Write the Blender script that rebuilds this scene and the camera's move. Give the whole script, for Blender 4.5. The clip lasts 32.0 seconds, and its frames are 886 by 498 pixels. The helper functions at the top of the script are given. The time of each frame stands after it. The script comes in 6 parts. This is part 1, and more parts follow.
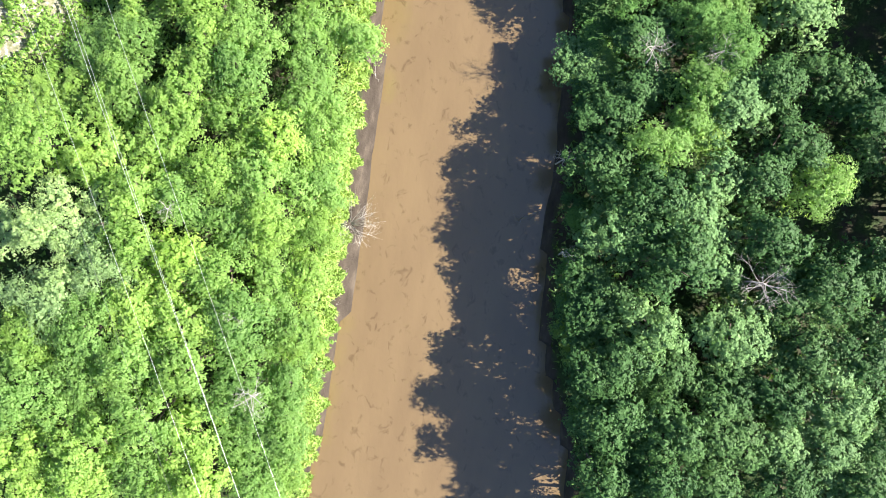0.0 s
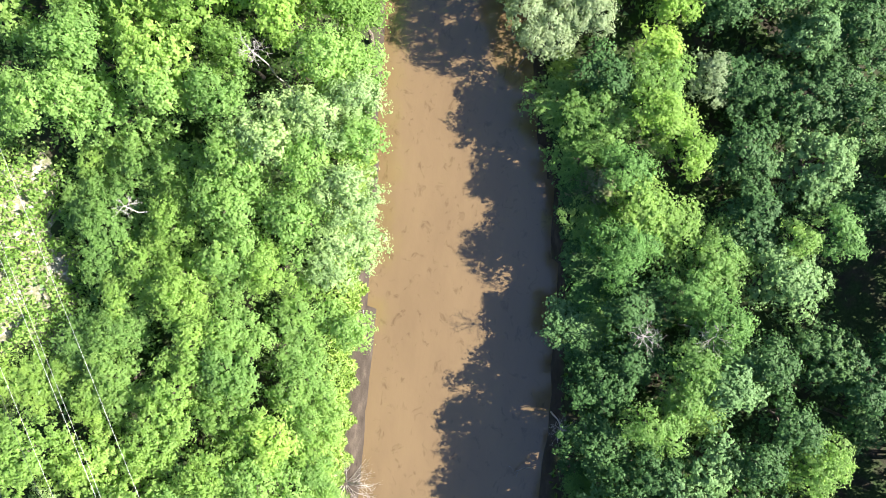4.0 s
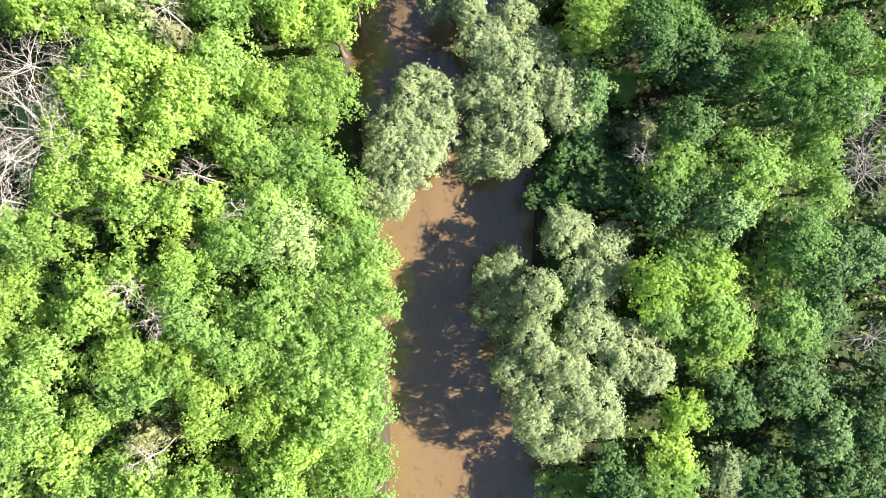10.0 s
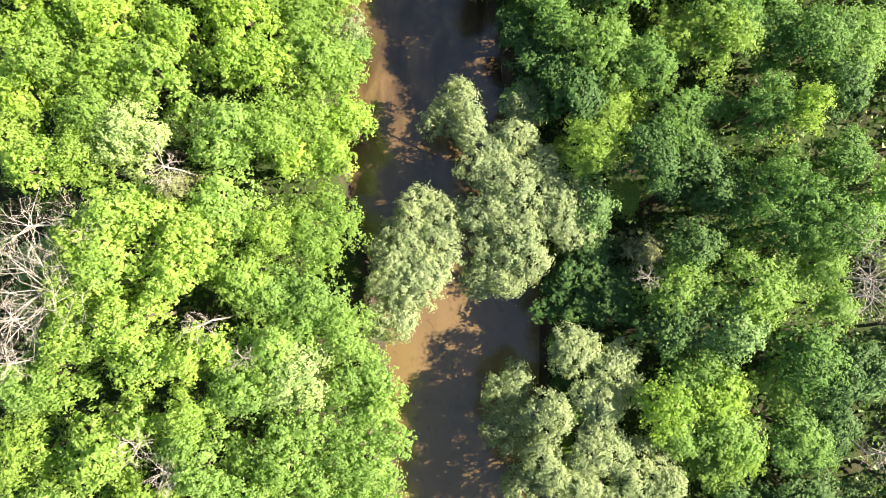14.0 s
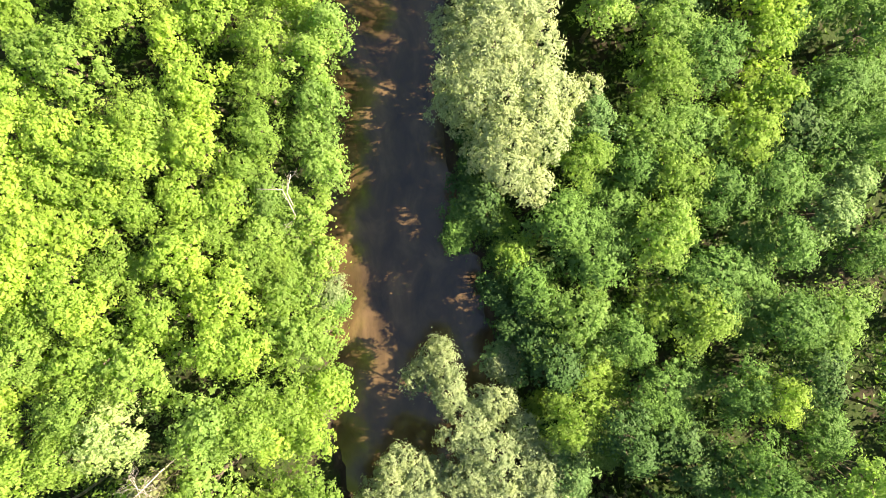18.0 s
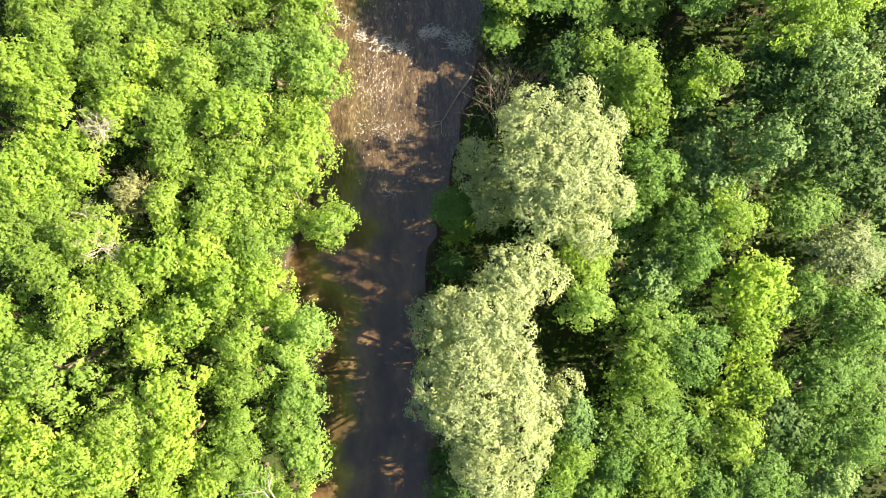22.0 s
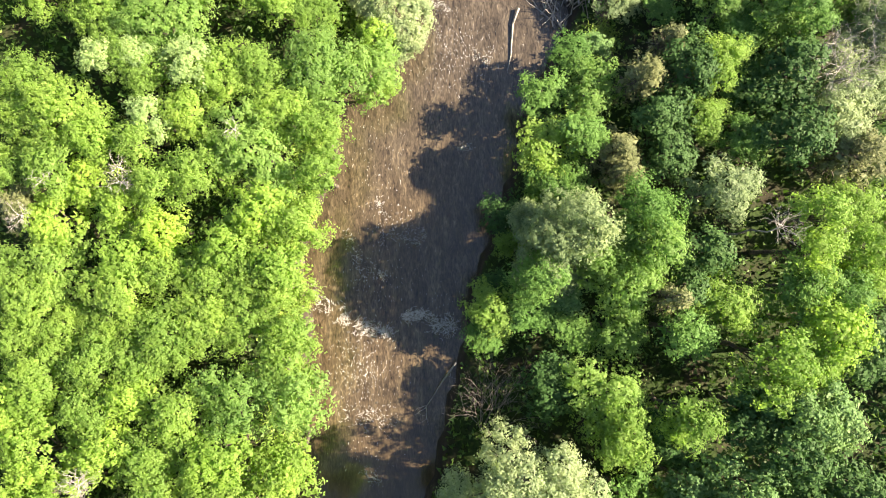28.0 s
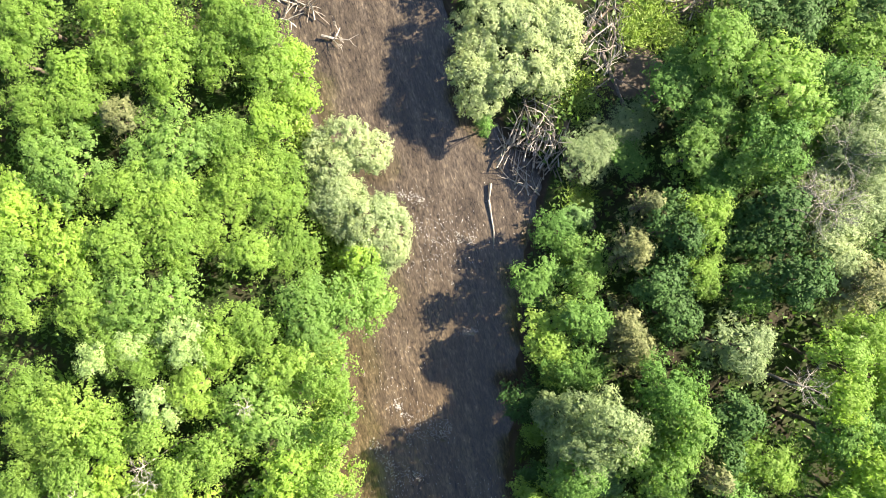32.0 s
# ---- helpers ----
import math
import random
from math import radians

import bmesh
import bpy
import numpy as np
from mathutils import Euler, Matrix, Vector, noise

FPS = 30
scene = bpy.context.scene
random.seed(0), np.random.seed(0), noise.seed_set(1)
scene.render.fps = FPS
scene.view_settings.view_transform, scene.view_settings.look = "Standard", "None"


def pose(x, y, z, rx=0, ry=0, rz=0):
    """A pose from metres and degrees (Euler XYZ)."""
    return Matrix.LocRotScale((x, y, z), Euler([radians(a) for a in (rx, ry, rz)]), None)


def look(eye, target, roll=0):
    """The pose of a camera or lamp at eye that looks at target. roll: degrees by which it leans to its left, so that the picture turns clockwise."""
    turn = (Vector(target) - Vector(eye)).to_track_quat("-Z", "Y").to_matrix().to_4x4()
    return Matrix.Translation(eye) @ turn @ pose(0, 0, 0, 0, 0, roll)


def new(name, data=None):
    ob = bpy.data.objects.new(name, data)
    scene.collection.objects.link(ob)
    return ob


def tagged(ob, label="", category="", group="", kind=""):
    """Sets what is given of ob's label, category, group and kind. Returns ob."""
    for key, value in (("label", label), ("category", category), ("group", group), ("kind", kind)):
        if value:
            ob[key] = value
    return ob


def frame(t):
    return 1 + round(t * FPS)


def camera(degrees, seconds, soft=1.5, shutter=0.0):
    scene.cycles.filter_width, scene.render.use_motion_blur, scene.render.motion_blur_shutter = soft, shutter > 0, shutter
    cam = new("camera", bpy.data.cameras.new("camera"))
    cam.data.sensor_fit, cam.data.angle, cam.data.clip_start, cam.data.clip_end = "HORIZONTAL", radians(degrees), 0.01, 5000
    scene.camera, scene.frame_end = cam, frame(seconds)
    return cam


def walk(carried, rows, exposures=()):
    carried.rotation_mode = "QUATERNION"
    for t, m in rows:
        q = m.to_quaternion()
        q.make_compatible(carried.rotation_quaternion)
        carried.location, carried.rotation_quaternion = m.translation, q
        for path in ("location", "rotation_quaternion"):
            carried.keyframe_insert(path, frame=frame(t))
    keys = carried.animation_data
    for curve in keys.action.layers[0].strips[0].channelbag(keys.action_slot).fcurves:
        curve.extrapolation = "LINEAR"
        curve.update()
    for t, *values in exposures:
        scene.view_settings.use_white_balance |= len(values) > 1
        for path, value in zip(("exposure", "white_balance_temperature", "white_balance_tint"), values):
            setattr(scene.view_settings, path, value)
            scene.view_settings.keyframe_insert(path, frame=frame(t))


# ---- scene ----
METRES, EYE, TILT, LEAN, TURN = 110.0, 39.8, 0.0, 0.0, -129.0
ROWS = [
    (0.0, 0.0, 0.0, 0.0, 137.13, -90.41, -0.38),
    (0.5, -0.014, -0.0137, -0.0002, 136.97, -90.37, -0.38),
    (1.0, -0.0283, -0.0278, -0.0006, 136.71, -90.35, -0.38),
    (1.5, -0.0419, -0.0411, -0.0009, 136.39, -90.31, -0.39),
    (2.0, -0.0551, -0.0541, -0.0011, 136.08, -90.28, -0.42),
    (2.5, -0.068, -0.0668, -0.0014, 135.75, -90.23, -0.43),
    (3.0, -0.081, -0.0796, -0.0017, 135.42, -90.18, -0.45),
    (3.5, -0.094, -0.0923, -0.002, 135.1, -90.15, -0.47),
    (5.5, -0.1467, -0.1435, -0.0031, 133.76, -90.09, -0.43),
    (6.0, -0.1599, -0.1563, -0.0033, 133.42, -90.03, -0.44),
    (6.5, -0.1733, -0.1689, -0.0035, 133.07, -90.01, -0.43),
    (7.0, -0.1865, -0.1817, -0.0036, 132.71, -89.98, -0.46),
    (7.5, -0.1996, -0.1944, -0.0037, 132.36, -89.96, -0.47),
    (8.0, -0.2128, -0.207, -0.0038, 131.99, -89.89, -0.48),
    (8.5, -0.2263, -0.2194, -0.0039, 131.62, -89.86, -0.45),
    (9.0, -0.2396, -0.232, -0.004, 131.25, -89.82, -0.46),
    (9.5, -0.253, -0.2449, -0.0042, 130.87, -89.85, -0.46),
    (10.0, -0.2663, -0.2577, -0.0044, 130.49, -89.82, -0.48),
    (10.5, -0.2795, -0.2706, -0.0047, 130.11, -89.79, -0.52),
    (11.0, -0.2918, -0.2825, -0.0047, 129.74, -89.72, -0.52),
    (11.5, -0.3002, -0.291, -0.0049, 129.42, -89.67, -0.53),
    (12.0, -0.3057, -0.2962, -0.0049, 129.11, -89.66, -0.52),
    (12.5, -0.3083, -0.2988, -0.0049, 128.89, -89.66, -0.52),
    (13.0, -0.308, -0.2984, -0.0051, 128.7, -89.68, -0.53),
    (13.5, -0.3089, -0.2984, -0.0053, 128.63, -89.71, -0.54),
    (15.5, -0.3508, -0.3262, -0.0053, 128.62, -89.64, -0.55),
    (16.0, -0.3673, -0.3376, -0.0053, 128.57, -89.58, -0.55),
    (16.5, -0.3832, -0.3485, -0.0051, 128.54, -89.53, -0.55),
    (17.0, -0.3981, -0.3586, -0.0048, 128.52, -89.51, -0.55),
    (17.5, -0.4132, -0.3686, -0.0047, 128.51, -89.49, -0.53),
    (18.0, -0.4281, -0.3788, -0.0045, 128.5, -89.47, -0.54),
    (18.5, -0.4432, -0.3889, -0.0045, 128.46, -89.41, -0.53),
    (19.0, -0.4582, -0.3992, -0.0044, 128.41, -89.39, -0.52),
    (19.5, -0.4733, -0.4096, -0.0044, 128.4, -89.39, -0.53),
    (20.0, -0.4885, -0.4198, -0.0042, 128.37, -89.37, -0.5),
    (20.5, -0.5035, -0.4303, -0.0041, 128.29, -89.38, -0.51),
    (21.0, -0.5188, -0.4411, -0.004, 128.22, -89.4, -0.51),
    (21.5, -0.5339, -0.4516, -0.0037, 128.12, -89.34, -0.5),
    (22.0, -0.5492, -0.462, -0.0035, 128.03, -89.29, -0.5),
    (22.5, -0.5645, -0.4722, -0.0034, 127.96, -89.25, -0.42),
    (23.0, -0.5795, -0.4827, -0.0033, 127.88, -89.25, -0.43),
    (23.5, -0.5945, -0.4929, -0.0032, 127.8, -89.19, -0.43),
    (24.0, -0.6096, -0.5031, -0.0032, 127.72, -89.17, -0.41),
    (24.5, -0.6247, -0.5133, -0.0031, 127.64, -89.15, -0.41),
    (25.0, -0.6399, -0.5237, -0.0031, 127.59, -89.13, -0.44),
    (25.5, -0.6548, -0.5338, -0.0032, 127.54, -89.05, -0.43),
    (26.0, -0.6692, -0.5438, -0.003, 127.47, -89.02, -0.44),
    (26.5, -0.68, -0.5511, -0.003, 127.43, -89.02, -0.42),
    (28.5, -0.6895, -0.5581, -0.0036, 127.24, -89.09, -0.37),
    (29.0, -0.6942, -0.5613, -0.0036, 127.02, -89.05, -0.35),
    (29.5, -0.7029, -0.5666, -0.0035, 126.31, -89.05, -0.32),
    (30.0, -0.7151, -0.5746, -0.0034, 124.8, -89.04, -0.32),
    (30.5, -0.7311, -0.585, -0.0033, 122.54, -89.0, -0.29),
    (31.0, -0.7485, -0.5961, -0.0031, 119.86, -88.9, -0.27),
    (31.5, -0.7647, -0.6071, -0.0031, 117.11, -88.85, -0.22),
    (32.0, -0.7804, -0.6173, -0.0028, 114.41, -88.76, -0.18),
]
cam = camera(73.0, 32.0, soft=0.95)
walk(cam, [(t, pose(0, 0, EYE, TILT, LEAN, TURN) @ pose(METRES * x, METRES * y, 1.6 * METRES * z, 90 + pitch, roll, yaw)) for t, x, y, z, yaw, pitch, roll in ROWS],
     exposures=[(0.0, 2.28, 6500, 15), (3.0, 2.28, 6500, 15), (6.0, 2.28, 6500, 19), (7.0, 2.28, 6500, 19), (9.0, 2.28, 6800, 18), (11.0, 2.28, 7200, 18), (13.0, 2.28, 7700, 16), (16.0, 2.28, 8500, 15),
                (19.0, 2.28, 8900, 15), (25.5, 2.28, 8900, 14), (26.5, 2.28, 8700, 14), (28.5, 2.28, 8000, 15), (30.0, 2.28, 7900, 15), (32.0, 2.28, 7700, 14)])

# ---- world and sun ----
SUN_AZIMUTH, SUN_HEIGHT = 83.7, 33.5   # degrees clockwise from +y, degrees above the horizon
world = bpy.data.worlds.new("sky")
scene.world = world
world.use_nodes = True
wn = world.node_tree
sky = wn.nodes.new("ShaderNodeTexSky")
sky.sky_type = "NISHITA"
sky.sun_disc = False
sky.ozone_density = 4.0
sky.sun_elevation, sky.sun_rotation = radians(SUN_HEIGHT), radians(SUN_AZIMUTH)
wn.nodes["Background"].inputs["Strength"].default_value = 0.060
wn.links.new(sky.outputs["Color"], wn.nodes["Background"].inputs["Color"])
sun_data = bpy.data.lights.new("sun", "SUN")
sun_data.energy, sun_data.angle, sun_data.color = 4.95, radians(0.55), (1.0, 0.95, 0.84)
sun = new("sun", sun_data)
toward = Vector((math.sin(radians(SUN_AZIMUTH)) * math.cos(radians(SUN_HEIGHT)),
                 math.cos(radians(SUN_AZIMUTH)) * math.cos(radians(SUN_HEIGHT)), math.sin(radians(SUN_HEIGHT))))
sun.matrix_world = look(Vector((0, 55, 0)) + toward * 120, (0, 55, 0))

# ---- materials ----
rng = np.random.default_rng(7)


def material(name, rough=0.8, metal=0.0, spec=0.5):
    """A node material; returns it with its node tree and its principled shader."""
    m = bpy.data.materials.new(name)
    m.use_nodes = True
    b = m.node_tree.nodes["Principled BSDF"]
    b.inputs["Roughness"].default_value, b.inputs["Metallic"].default_value = rough, metal
    b.inputs["Specular IOR Level"].default_value = spec
    return m, m.node_tree, b


def ramp(nt, source, stops):
    r = nt.nodes.new("ShaderNodeValToRGB")
    while len(r.color_ramp.elements) < len(stops):
        r.color_ramp.elements.new(0.5)
    for e, (at, c) in zip(r.color_ramp.elements, stops):
        e.position, e.color = at, (*c, 1)
    nt.links.new(source, r.inputs["Fac"])
    return r.outputs["Color"]


def noise_fac(nt, scale, detail=4.0, stretch=None, rough=0.55, distort=0.0):
    """A noise in metres of the world, stretched along the axes where wanted."""
    tc = nt.nodes.new("ShaderNodeNewGeometry")
    n = nt.nodes.new("ShaderNodeTexNoise")
    n.inputs["Scale"].default_value, n.inputs["Detail"].default_value = scale, detail
    n.inputs["Roughness"].default_value, n.inputs["Distortion"].default_value = rough, distort
    src = tc.outputs["Position"]
    if stretch:
        mp = nt.nodes.new("ShaderNodeMapping")
        mp.inputs["Scale"].default_value = stretch
        nt.links.new(src, mp.inputs["Vector"])
        src = mp.outputs["Vector"]
    nt.links.new(src, n.inputs["Vector"])
    return n.outputs["Fac"]


def mix(nt, fac, a, b, mode="MIX"):
    n = nt.nodes.new("ShaderNodeMix")
    n.data_type, n.blend_type = "RGBA", mode
    for sock, v in ((n.inputs["Factor"], fac), (n.inputs["A"], a), (n.inputs["B"], b)):
        if isinstance(v, (int, float)):
            sock.default_value = v
        elif isinstance(v, tuple):
            sock.default_value = (*v, 1)
        else:
            nt.links.new(v, sock)
    return n.outputs["Result"]


def math_node(nt, op, a, b=0.0, clamp=False):
    n = nt.nodes.new("ShaderNodeMath")
    n.operation, n.use_clamp = op, clamp
    for sock, v in zip(n.inputs, (a, b)):
        if isinstance(v, (int, float)):
            sock.default_value = v
        else:
            nt.links.new(v, sock)
    return n.outputs["Value"]


def bump(nt, b, height, strength, distance):
    n = nt.nodes.new("ShaderNodeBump")
    n.inputs["Strength"].default_value, n.inputs["Distance"].default_value = strength, distance
    nt.links.new(height, n.inputs["Height"])
    nt.links.new(n.outputs["Normal"], b.inputs["Normal"])


def leaf_material(name, low, high, rough=0.5, through_light=0.35, spec=0.5, hue=0.016):
    """Leaves: colour varies leaf by leaf and tree by tree, and some light passes through."""
    m, nt, b = material(name, rough, 0.0, spec)
    geo = nt.nodes.new("ShaderNodeNewGeometry")
    info = nt.nodes.new("ShaderNodeObjectInfo")
    col = mix(nt, geo.outputs["Random Per Island"], low, high)
    hs = nt.nodes.new("ShaderNodeHueSaturation")
    nt.links.new(col, hs.inputs["Color"])
    nt.links.new(math_node(nt, "ADD", math_node(nt, "MULTIPLY", info.outputs["Random"], -hue), 0.5 + hue / 2), hs.inputs["Hue"])
    nt.links.new(math_node(nt, "ADD", math_node(nt, "MULTIPLY", info.outputs["Random"], 0.26), 0.87), hs.inputs["Value"])
    patch = ramp(nt, noise_fac(nt, 0.55, 3.0), ((0.3, (0.88, 0.91, 0.90)), (0.5, (1, 1, 1)), (0.7, (1.09, 1.05, 0.96))))
    clump = ramp(nt, noise_fac(nt, 1.7, 2.0), ((0.34, (0.88, 0.90, 0.90)), (0.66, (1.08, 1.07, 1.02))))
    patch = mix(nt, 1.0, patch, clump, "MULTIPLY")
    grain = ramp(nt, noise_fac(nt, 16.0, 2.0), ((0.3, (0.88, 0.88, 0.88)), (0.7, (1.08, 1.08, 1.08))))
    shade = mix(nt, 1.0, mix(nt, 1.0, hs.outputs["Color"], patch, "MULTIPLY"), grain, "MULTIPLY")
    bump(nt, b, noise_fac(nt, 12.0, 2.0), 0.35, 0.04)
    nt.links.new(shade, b.inputs["Base Color"])
    tr = nt.nodes.new("ShaderNodeBsdfTranslucent")
    warm = mix(nt, 1.0, shade, (1.04, 1.10, 0.72), "MULTIPLY")
    nt.links.new(warm, tr.inputs["Color"])
    mx = nt.nodes.new("ShaderNodeMixShader")
    mx.inputs["Fac"].default_value = through_light
    nt.links.new(b.outputs["BSDF"], mx.inputs[1])
    nt.links.new(tr.outputs["BSDF"], mx.inputs[2])
    nt.links.new(mx.outputs["Shader"], nt.nodes["Material Output"].inputs["Surface"])
    return m


# leaf tones carry some sun on the left bank, some shade on the right
LEAF = {
    "ALDER": leaf_material("leaf_fresh_green", (0.196, 0.342, 0.094), (0.280, 0.452, 0.148), 0.6, 0.62, 0.2),
    "MAPLE": leaf_material("leaf_lime", (0.234, 0.382, 0.090), (0.324, 0.492, 0.145), 0.6, 0.62, 0.2),
    "ELDER": leaf_material("leaf_yellow_green", (0.243, 0.398, 0.080), (0.338, 0.510, 0.130), 0.6, 0.62, 0.2),
    "BIRCH": leaf_material("leaf_warm_green", (0.202, 0.338, 0.077), (0.290, 0.455, 0.126), 0.6, 0.62, 0.2),
    # a dark species, its green lowered further to stand for right bank shade
    "OAK": leaf_material("leaf_deep_green_shaded", (0.041, 0.102, 0.030), (0.070, 0.156, 0.049), 0.6, 0.32, 0.16),
    "POPLAR": leaf_material("leaf_pale_green", (0.096, 0.196, 0.064), (0.155, 0.282, 0.103), 0.6, 0.32, 0.2),
    "ASH": leaf_material("leaf_olive_green", (0.088, 0.200, 0.046), (0.141, 0.286, 0.078), 0.6, 0.40, 0.18),
    "DRY": leaf_material("leaf_withered", (0.112, 0.135, 0.055), (0.182, 0.208, 0.100), 0.7, 0.28, 0.3),
    "SALLOW": leaf_material("leaf_grey_green", (0.166, 0.242, 0.110), (0.246, 0.332, 0.166), 0.55, 0.40, 0.3),
    "WHITEBEAM": leaf_material("leaf_pale_grey_green", (0.228, 0.350, 0.132), (0.312, 0.448, 0.196), 0.55, 0.46, 0.35),
    "WILLOW": leaf_material("leaf_silver", (0.268, 0.350, 0.180), (0.355, 0.442, 0.256), 0.6, 0.48, 0.25, hue=0.02),
    "HERB": leaf_material("leaf_undergrowth", (0.050, 0.120, 0.024), (0.110, 0.215, 0.044), 0.55),
    "GRASS": leaf_material("leaf_grass", (0.155, 0.268, 0.050), (0.270, 0.402, 0.090), 0.55),
}


def bark_material(name, dark, light, rough=0.9):
    m, nt, b = material(name, rough)
    f = noise_fac(nt, 9.0, 5.0)
    nt.links.new(ramp(nt, f, ((0.3, dark), (0.7, light))), b.inputs["Base Color"])
    bump(nt, b, noise_fac(nt, 40.0, 4.0), 0.5, 0.02)
    return m


BARK = bark_material("bark", (0.045, 0.036, 0.028), (0.14, 0.115, 0.09))
DEAD = bark_material("dead_wood", (0.21, 0.192, 0.172), (0.42, 0.395, 0.36))
DRIFT = bark_material("drift_wood", (0.085, 0.074, 0.065), (0.24, 0.215, 0.19))


def ground_material():
    m, nt, b = material("ground_soil", 0.95, 0.0, 0.2)
    geo = nt.nodes.new("ShaderNodeNewGeometry")
    sep = nt.nodes.new("ShaderNodeSeparateXYZ")
    nt.links.new(geo.outputs["Position"], sep.inputs["Vector"])
    soil = ramp(nt, noise_fac(nt, 1.7, 6.0), ((0.3, (0.020, 0.018, 0.012)), (0.7, (0.048, 0.041, 0.027))))
    moss = ramp(nt, noise_fac(nt, 6.0, 5.0), ((0.3, (0.014, 0.028, 0.008)), (0.7, (0.034, 0.060, 0.016))))
    top = mix(nt, ramp(nt, noise_fac(nt, 0.6, 5.0), ((0.36, (0, 0, 0)), (0.52, (1, 1, 1)))), soil, moss)
    mud = ramp(nt, noise_fac(nt, 2.2, 6.0, (1.0, 0.35, 1.0)), ((0.3, (0.028, 0.022, 0.017)), (0.55, (0.045, 0.036, 0.028)), (0.8, (0.085, 0.068, 0.052))))
    edge = math_node(nt, "ADD", sep.outputs["Z"], math_node(nt, "MULTIPLY", noise_fac(nt, 1.3), 0.3))
    wet = ramp(nt, edge, ((0.62, (1, 1, 1)), (0.85, (0, 0, 0))))
    nt.links.new(mix(nt, wet, top, mud), b.inputs["Base Color"])
    bump(nt, b, noise_fac(nt, 5.0, 6.0), 0.6, 0.08)
    return m


def water_material():
    """Silty water: tan where it is deep and slow, browner and streaked where it runs shallow over gravel."""
    m, nt, b = material("river_water", 0.16, 0.0, 0.75)
    geo = nt.nodes.new("ShaderNodeNewGeometry")
    sep = nt.nodes.new("ShaderNodeSeparateXYZ")
    nt.links.new(geo.outputs["Position"], sep.inputs["Vector"])
    silt = ramp(nt, noise_fac(nt, 0.35, 4.0, (1.0, 0.35, 1.0)), ((0.35, (0.118, 0.081, 0.041)), (0.65, (0.136, 0.095, 0.048))))
    smudge = ramp(nt, noise_fac(nt, 1.5, 3.0, (1.0, 0.75, 1.0), 0.6, 0.8), ((0.58, (1, 1, 1)), (0.70, (0.74, 0.72, 0.68))))
    silt = mix(nt, 1.0, silt, smudge, "MULTIPLY")
    bed = ramp(nt, noise_fac(nt, 0.55, 5.0, (1.0, 0.5, 1.0), 0.6, 0.5), ((0.34, (0.037, 0.025, 0.015)), (0.5, (0.069, 0.046, 0.025)), (0.66, (0.119, 0.080, 0.044))))
    gravel = ramp(nt, noise_fac(nt, 1.5, 7.0, (1.0, 0.22, 1.0), 0.65, 0.4), ((0.3, (0.038, 0.028, 0.018)), (0.5, (0.072, 0.054, 0.034)), (0.70, (0.119, 0.094, 0.063))))
    pebbles = ramp(nt, noise_fac(nt, 7.0, 6.0, (1.0, 0.30, 1.0), 0.75, 0.6), ((0.36, (0.40, 0.40, 0.43)), (0.50, (0.95, 0.95, 0.95)), (0.60, (1.5, 1.45, 1.4)), (0.68, (2.6, 2.6, 2.6))))
    gravel = mix(nt, 1.0, gravel, pebbles, "MULTIPLY")
    stony = ramp(nt, noise_fac(nt, 1.2, 7.0, (1.0, 0.3, 1.0), 0.65, 0.4), ((0.3, (0.035, 0.028, 0.020)), (0.5, (0.062, 0.050, 0.037)), (0.70, (0.100, 0.083, 0.064))))
    stony = mix(nt, 1.0, stony, pebbles, "MULTIPLY")
    along = math_node(nt, "ADD", sep.outputs["Y"], math_node(nt, "MULTIPLY", noise_fac(nt, 0.2, 2.0), 8.0))
    a = ramp(nt, math_node(nt, "DIVIDE", along, 140.0), ((0.33, (0, 0, 0)), (0.45, (1, 1, 1))))
    c = ramp(nt, math_node(nt, "DIVIDE", along, 140.0), ((0.60, (0, 0, 0)), (0.65, (1, 1, 1))))
    e = ramp(nt, math_node(nt, "DIVIDE", along, 140.0), ((0.74, (0, 0, 0)), (0.82, (1, 1, 1))))
    nt.links.new(mix(nt, c, mix(nt, a, silt, bed), mix(nt, e, gravel, stony)), b.inputs["Base Color"])
    wave = math_node(nt, "ADD", noise_fac(nt, 1.1, 3.0, (1.0, 0.5, 1.0)), math_node(nt, "MULTIPLY", noise_fac(nt, 5.0, 3.0, (1.0, 0.6, 1.0)), math_node(nt, "ADD", math_node(nt, "MULTIPLY", c, 0.5), 0.08)))
    bump(nt, b, wave, 0.35, 0.05)
    return m


GROUND, WATER = ground_material(), water_material()

# ---- the river's line: half of the plan follows from its two edges ----
LEFT_EDGE = [(-400, -20), (-60, -10), (-20, -6.4), (-14, -5.9), (-8, -5.4), (-2.5, -4.9), (5, -5.1), (12, -5.2), (20, -5.9), (28, -6.3), (36, -6.8), (42, -7.4),
             (46, -8.0), (50, -9.1), (54, -9.7), (60, -10.2), (65, -10.8), (69, -9.6), (73, -9.9), (78, -11.2), (80, -10.4), (82, -9.4), (86, -8.8),
             (91, -8.4), (94, -8.3), (97, -8.9), (100, -7.8), (104, -6.3), (108, -6.0), (112, -3.8), (116, -3.3), (120, -3.6), (125, -4.2), (130, -5.8), (160, -14), (500, -60)]
